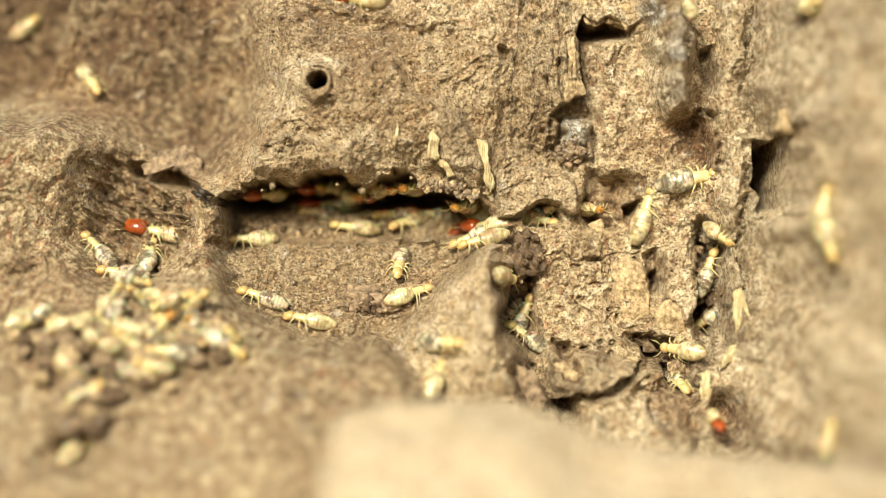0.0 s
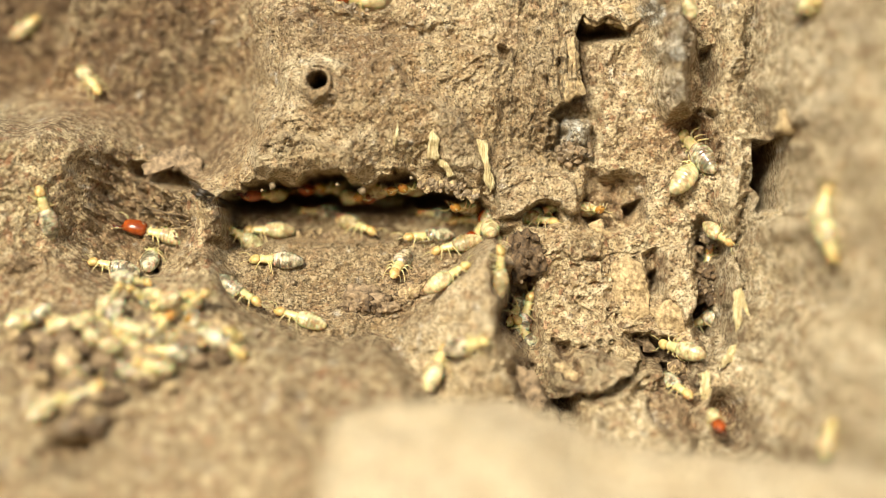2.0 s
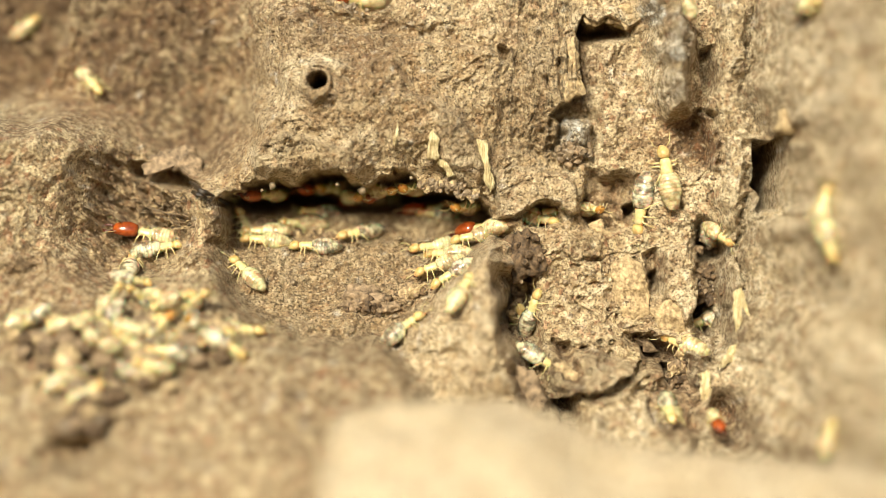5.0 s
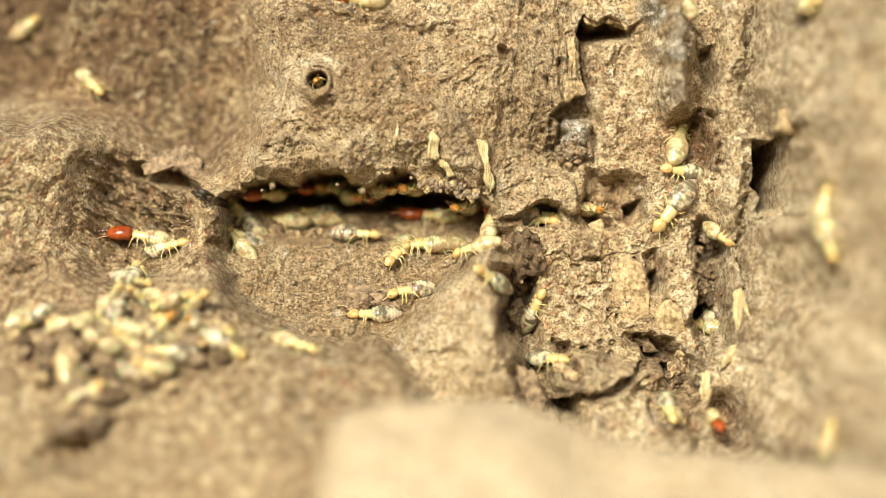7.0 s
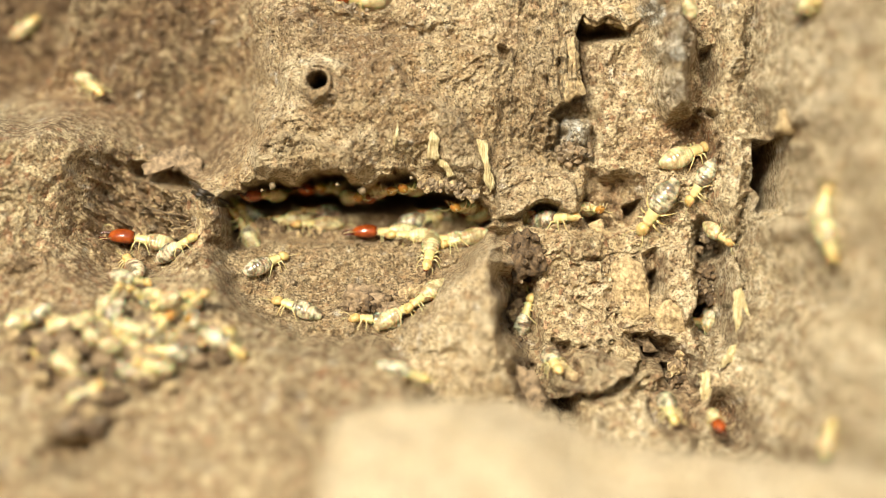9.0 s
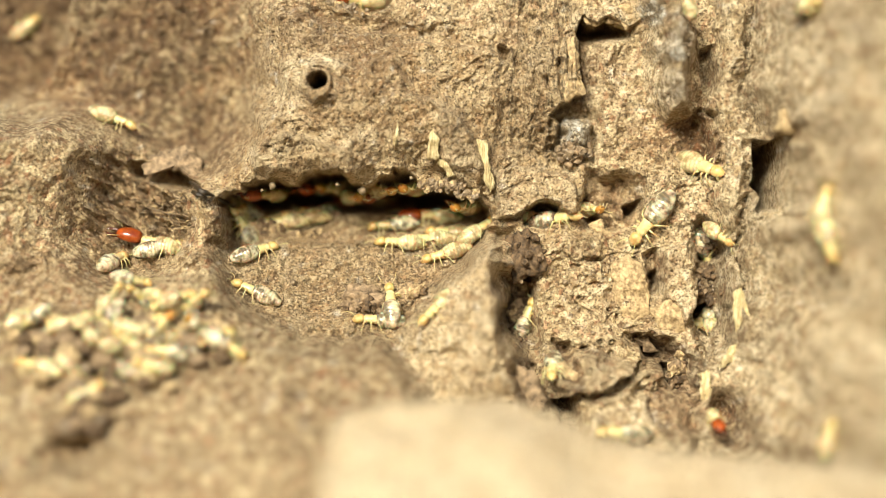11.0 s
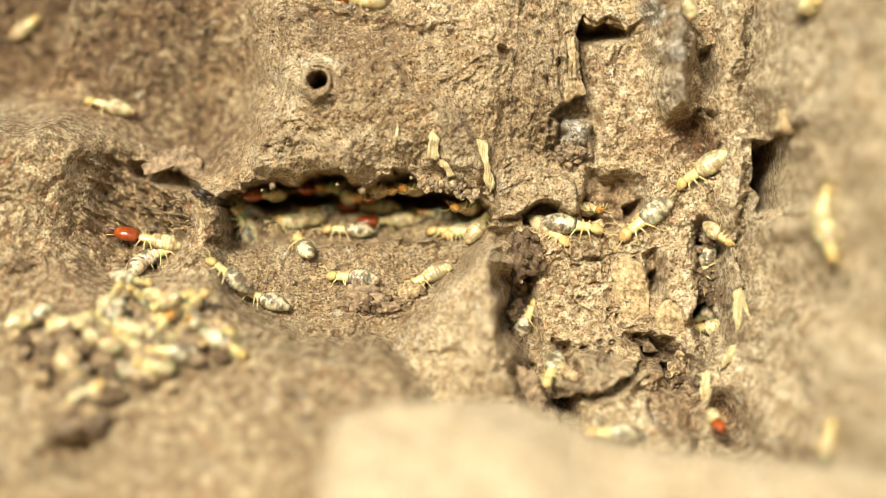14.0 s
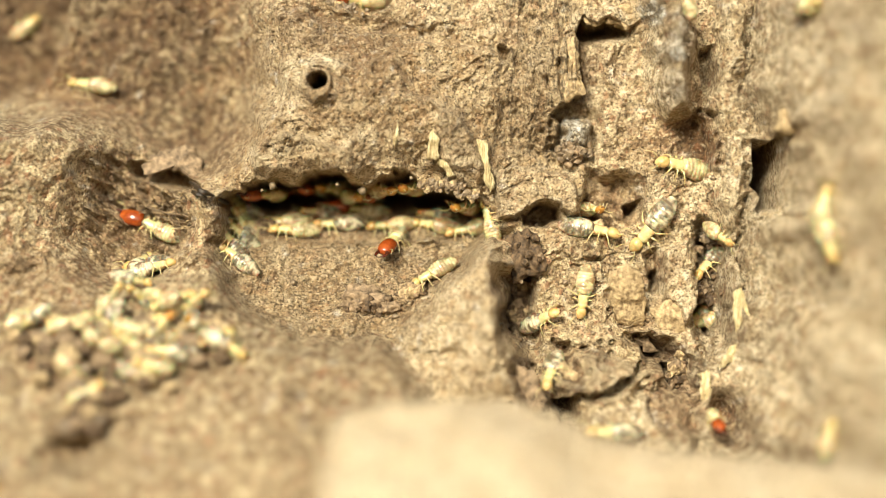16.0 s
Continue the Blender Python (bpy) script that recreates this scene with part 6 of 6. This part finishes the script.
    crawl("g", [(0, -26.09, -0.9, 92), (3, -25.88, -1.15, 95), (3.5, -25.99, -1.05, 92), (4.2, -25.72, -0.55, 62), (5.2, -25.08, -0.45, 10), (6.3, -24.3, -0.4, -28), (7, -24.42, -0.35, -20), (8, -24.3, -0.45, -15), (8.5, -24.15, 0, -12), (9, -22.94, -0.3, -10), (9.2, -23.34, -0.3, -10), (10.2, -24.3, -0.4, 20), (11.3, -25.62, -0.4, 42), (12, -26.44, 0, 45), (12.5, -26.21, 0, 42), (13, -25.07, -0.55, 60), (14.5, -25.54, -1.15, 60), (16, -25.34, -2.22, 50)])
    crawl("p", [(0, -28.33, -16.04, 90), (1.5, -29.45, -13.8, 88), (2, -30.57, -12.63, 72), (2.5, -30.58, -11.97, 65), (3, -30.27, -12.23, 55), (3.5, -29, -11.32, 45), (4, -28.7, -11.24, 22), (4.2, -28.85, -11.15, 25), (5.2, -29.87, -10.48, 70), (6.3, -30.77, -9.58, 112), (7, -30.21, -9.5, 96), (7.5, -29.8, -9.29, 86), (8, -30.61, -8.98, 115), (8.5, -31.01, -9.7, 142), (9, -31.17, -9.32, 130), (9.2, -31, -9.28, 126), (11.3, -32.96, -9.87, 138), (12, -35.39, -8.02, 128), (12.5, -36.04, -6.98, 105), (13, -36.3, -5.38, 95), (13.5, -37.82, -4.37, 110), (16, -43.24, -3.01, 120)])
    crawl("p", [(0, -32.86, 15.39, -60), (9.2, -32.79, 14.85, -60), (11.3, -29.43, 10.77, -40), (11.8, -28.57, 10.12, -70), (12.5, -27.85, 9.5, -85), (13, -28.06, 9.93, -80), (13.5, -28.93, 10.42, -140), (14, -31, 12.68, -200), (16, -32.79, 14.85, -200)])
    crawl("p1.2", [(0, 18.33, 2.95, 85), (0.5, 18.98, 3.34, 60), (1, 19.72, 3.73, 50), (1.5, 20.13, 3.94, 55), (2, 21.91, 6.55, 56), (2.5, 22.64, 6.83, 62), (3, 22.55, 7.55, 120), (3.5, 21.64, 7.83, 168), (4, 21.56, 8.73, 165), (4.2, 21.47, 8.78, 160), (5.3, 19.31, 5.85, 80), (6.3, 19.7, 6.45, 50), (6.6, 20.07, 7.06, 48), (7, 20.61, 9.12, 62), (7.5, 20.4, 8.86, 78), (8, 20.49, 8.86, 80), (8.5, 20.58, 7.78, 35), (9.2, 21.96, 7.97, 38), (11.3, 23.04, 6.8, -40), (13, 23.19, 6.29, -100), (14.5, 22.88, 6.76, -180), (15, 22.56, 6.94, -180), (15.5, 21.45, 6.77, -180), (16, 20.84, 6.86, -180)])
    crawl("g1.25", [(0, 21.85, 5.94, 10), (0.5, 21.71, 5.99, 45), (1, 22.61, 7.09, 70), (1.5, 22.83, 8.03, 82), (2, 22.98, 8.7, 150), (2.5, 22.76, 7.59, 230), (3, 20.18, 4.83, 222), (3.5, 18.24, 3.76, 262), (4, 18.17, 4.77, 264), (4.2, 18.16, 4.62, 262), (6.3, 18.67, 2.95, 228), (7, 20.13, 3.74, 232), (7.5, 20.12, 4.23, 235), (8, 19.36, 4.13, 235), (8.5, 18.62, 3.64, 238), (9, 18.98, 3.54, 233), (9.2, 19.12, 3.53, 232), (11.3, 18.39, 2.25, 228), (12, 18.02, 2.15, 222), (12.5, 18.13, 2.35, 222), (13, 18.31, 2.45, 222), (14, 18.12, 2.15, 218), (14.5, 18.3, 2.25, 224), (15, 18.53, 2.25, 226), (16, 18.57, 1.95, 230)])
    crawl("g", [(0, 24.05, -2.16, 90), (4.2, 24.33, -0.15, 95), (6.3, 22.46, 6.33, 172), (7, 20.93, 6.61, 178), (7.5, 21.62, 6.56, 176), (8, 22.35, 6.54, 172), (9, 22.92, 5.56, 230), (10, 24.17, 0.87, 265), (16, 24.09, -1.66, 268)])
    crawl("g1.15", [(0, 9.35, 2.64, 10), (4.2, 9.2, 2.59, 0), (6.3, 8.39, 2.17, 0), (8, 9.04, 2.49, -12), (8.5, 9.34, 2.49, -20), (9, 10.12, 2.06, -38), (9.2, 10.12, 2.06, -38), (11.3, 10.17, 2.06, -30), (12.5, 10.64, 2.06, -26), (13.5, 11.36, 1.55, -14), (14.5, 11.51, 1.54, -14), (15, 11.65, 1.44, -14), (15.5, 12.34, 1.24, -14), (16, 12.95, 1.1, -14)])
    crawl("p", [(0, 8.38, 2.12, -60), (13.5, 8.87, 1.97, -60), (14.5, 10.31, 0, -62), (15, 10.53, -0.74, -62), (15.5, 11.43, -2.33, -66), (16, 12.27, -3.87, -97)])
    crawl("g", [(0, 7.65, -6.19, 80), (3.5, 8.07, -5.92, 68), (7, 8.54, -5.44, 32), (9, 7.84, -6.18, 78), (12.5, 7.84, -6.59, 80), (14.5, 7.94, -6.48, 50), (15.5, 8.12, -6.42, 20), (16, 9, -6.41, 2)])
    crawl("p", [(0, 21.03, -8.66, 180), (1, 21.22, -8.52, 180), (2, 20.94, -8.52, 178), (3, 20.42, -8.84, 186), (4.2, 20.54, -8.44, 180), (6.3, 22.82, -8.07, 160), (7, 23.39, -7.48, 125), (7.5, 23.04, -7.65, 150), (8, 22.19, -7.92, 180), (9, 23.14, -7.23, 155), (12.5, 23.3, -7.65, 178), (13, 23.07, -7.69, 180), (14.5, 23.58, -7.47, 176), (16, 23.68, -7.08, 175)])
    crawl("g", [(0, 23.9, -6.84, 205), (4, 23.64, -7, 200), (9, 23.87, -6.84, 215), (16, 23.76, -6.4, 200)])
    crawl("g", [(0, 20.46, -12.09, -90), (2, 20.01, -12.41, -92), (3, 19.01, -13.82, -94), (9.2, 18.98, -13.99, -92), (10.2, 17.09, -15.16, -150), (11.3, 14.25, -15.53, -178), (12.5, 13.9, -15.52, -182), (16, 13.97, -15.47, -178)])
    crawl("p", [(0, 28.29, 7.51, -90), (11.3, 28.36, 7.01, -90), (12, 28.16, 5.44, -92), (12.5, 27.62, 4.54, -90), (13, 28.02, 5.11, -90), (14, 28.36, 7.01, -92), (16, 28.29, 7.51, -90)])
    # a worker comes up the bore, waits at its mouth and backs down again
    visitor = insect("a", pose(0, 0, 0))
    rows = [(t, Matrix.Translation((-0.0107, -depth * MM, 0.01425)) @ pose(0, 0, 0, 0, 0, -90) @ pose(0, 0, 0, spin, 0, 0)) for t, depth, spin in ((0, -5.5, 20), (4.6, -5.5, 20), (6.1, 2.0, 35), (6.6, 2.4, 15), (7.0, 2.3, 40), (7.3, 2.0, 30), (7.6, -2.5, 25), (8.2, -5.5, 20), (16, -5.5, 20))]
    visitor.scale = [0.62] * 3
    walk(visitor, rows)
    # the loose plate tips outward late on
    x, y, z = LOOSE.location
    walk(LOOSE, [(0, pose(x, y, z)), (14.3, pose(x, y, z)), (14.8, pose(x - 0.0003, y - 0.0008, z - 0.0004, 14, 0, 4)), (15.4, pose(x - 0.0004, y - 0.0013, z - 0.0006, 20, 0, 6)), (16, pose(x - 0.0004, y - 0.0014, z - 0.0007, 22, 0, 7))])


motions()
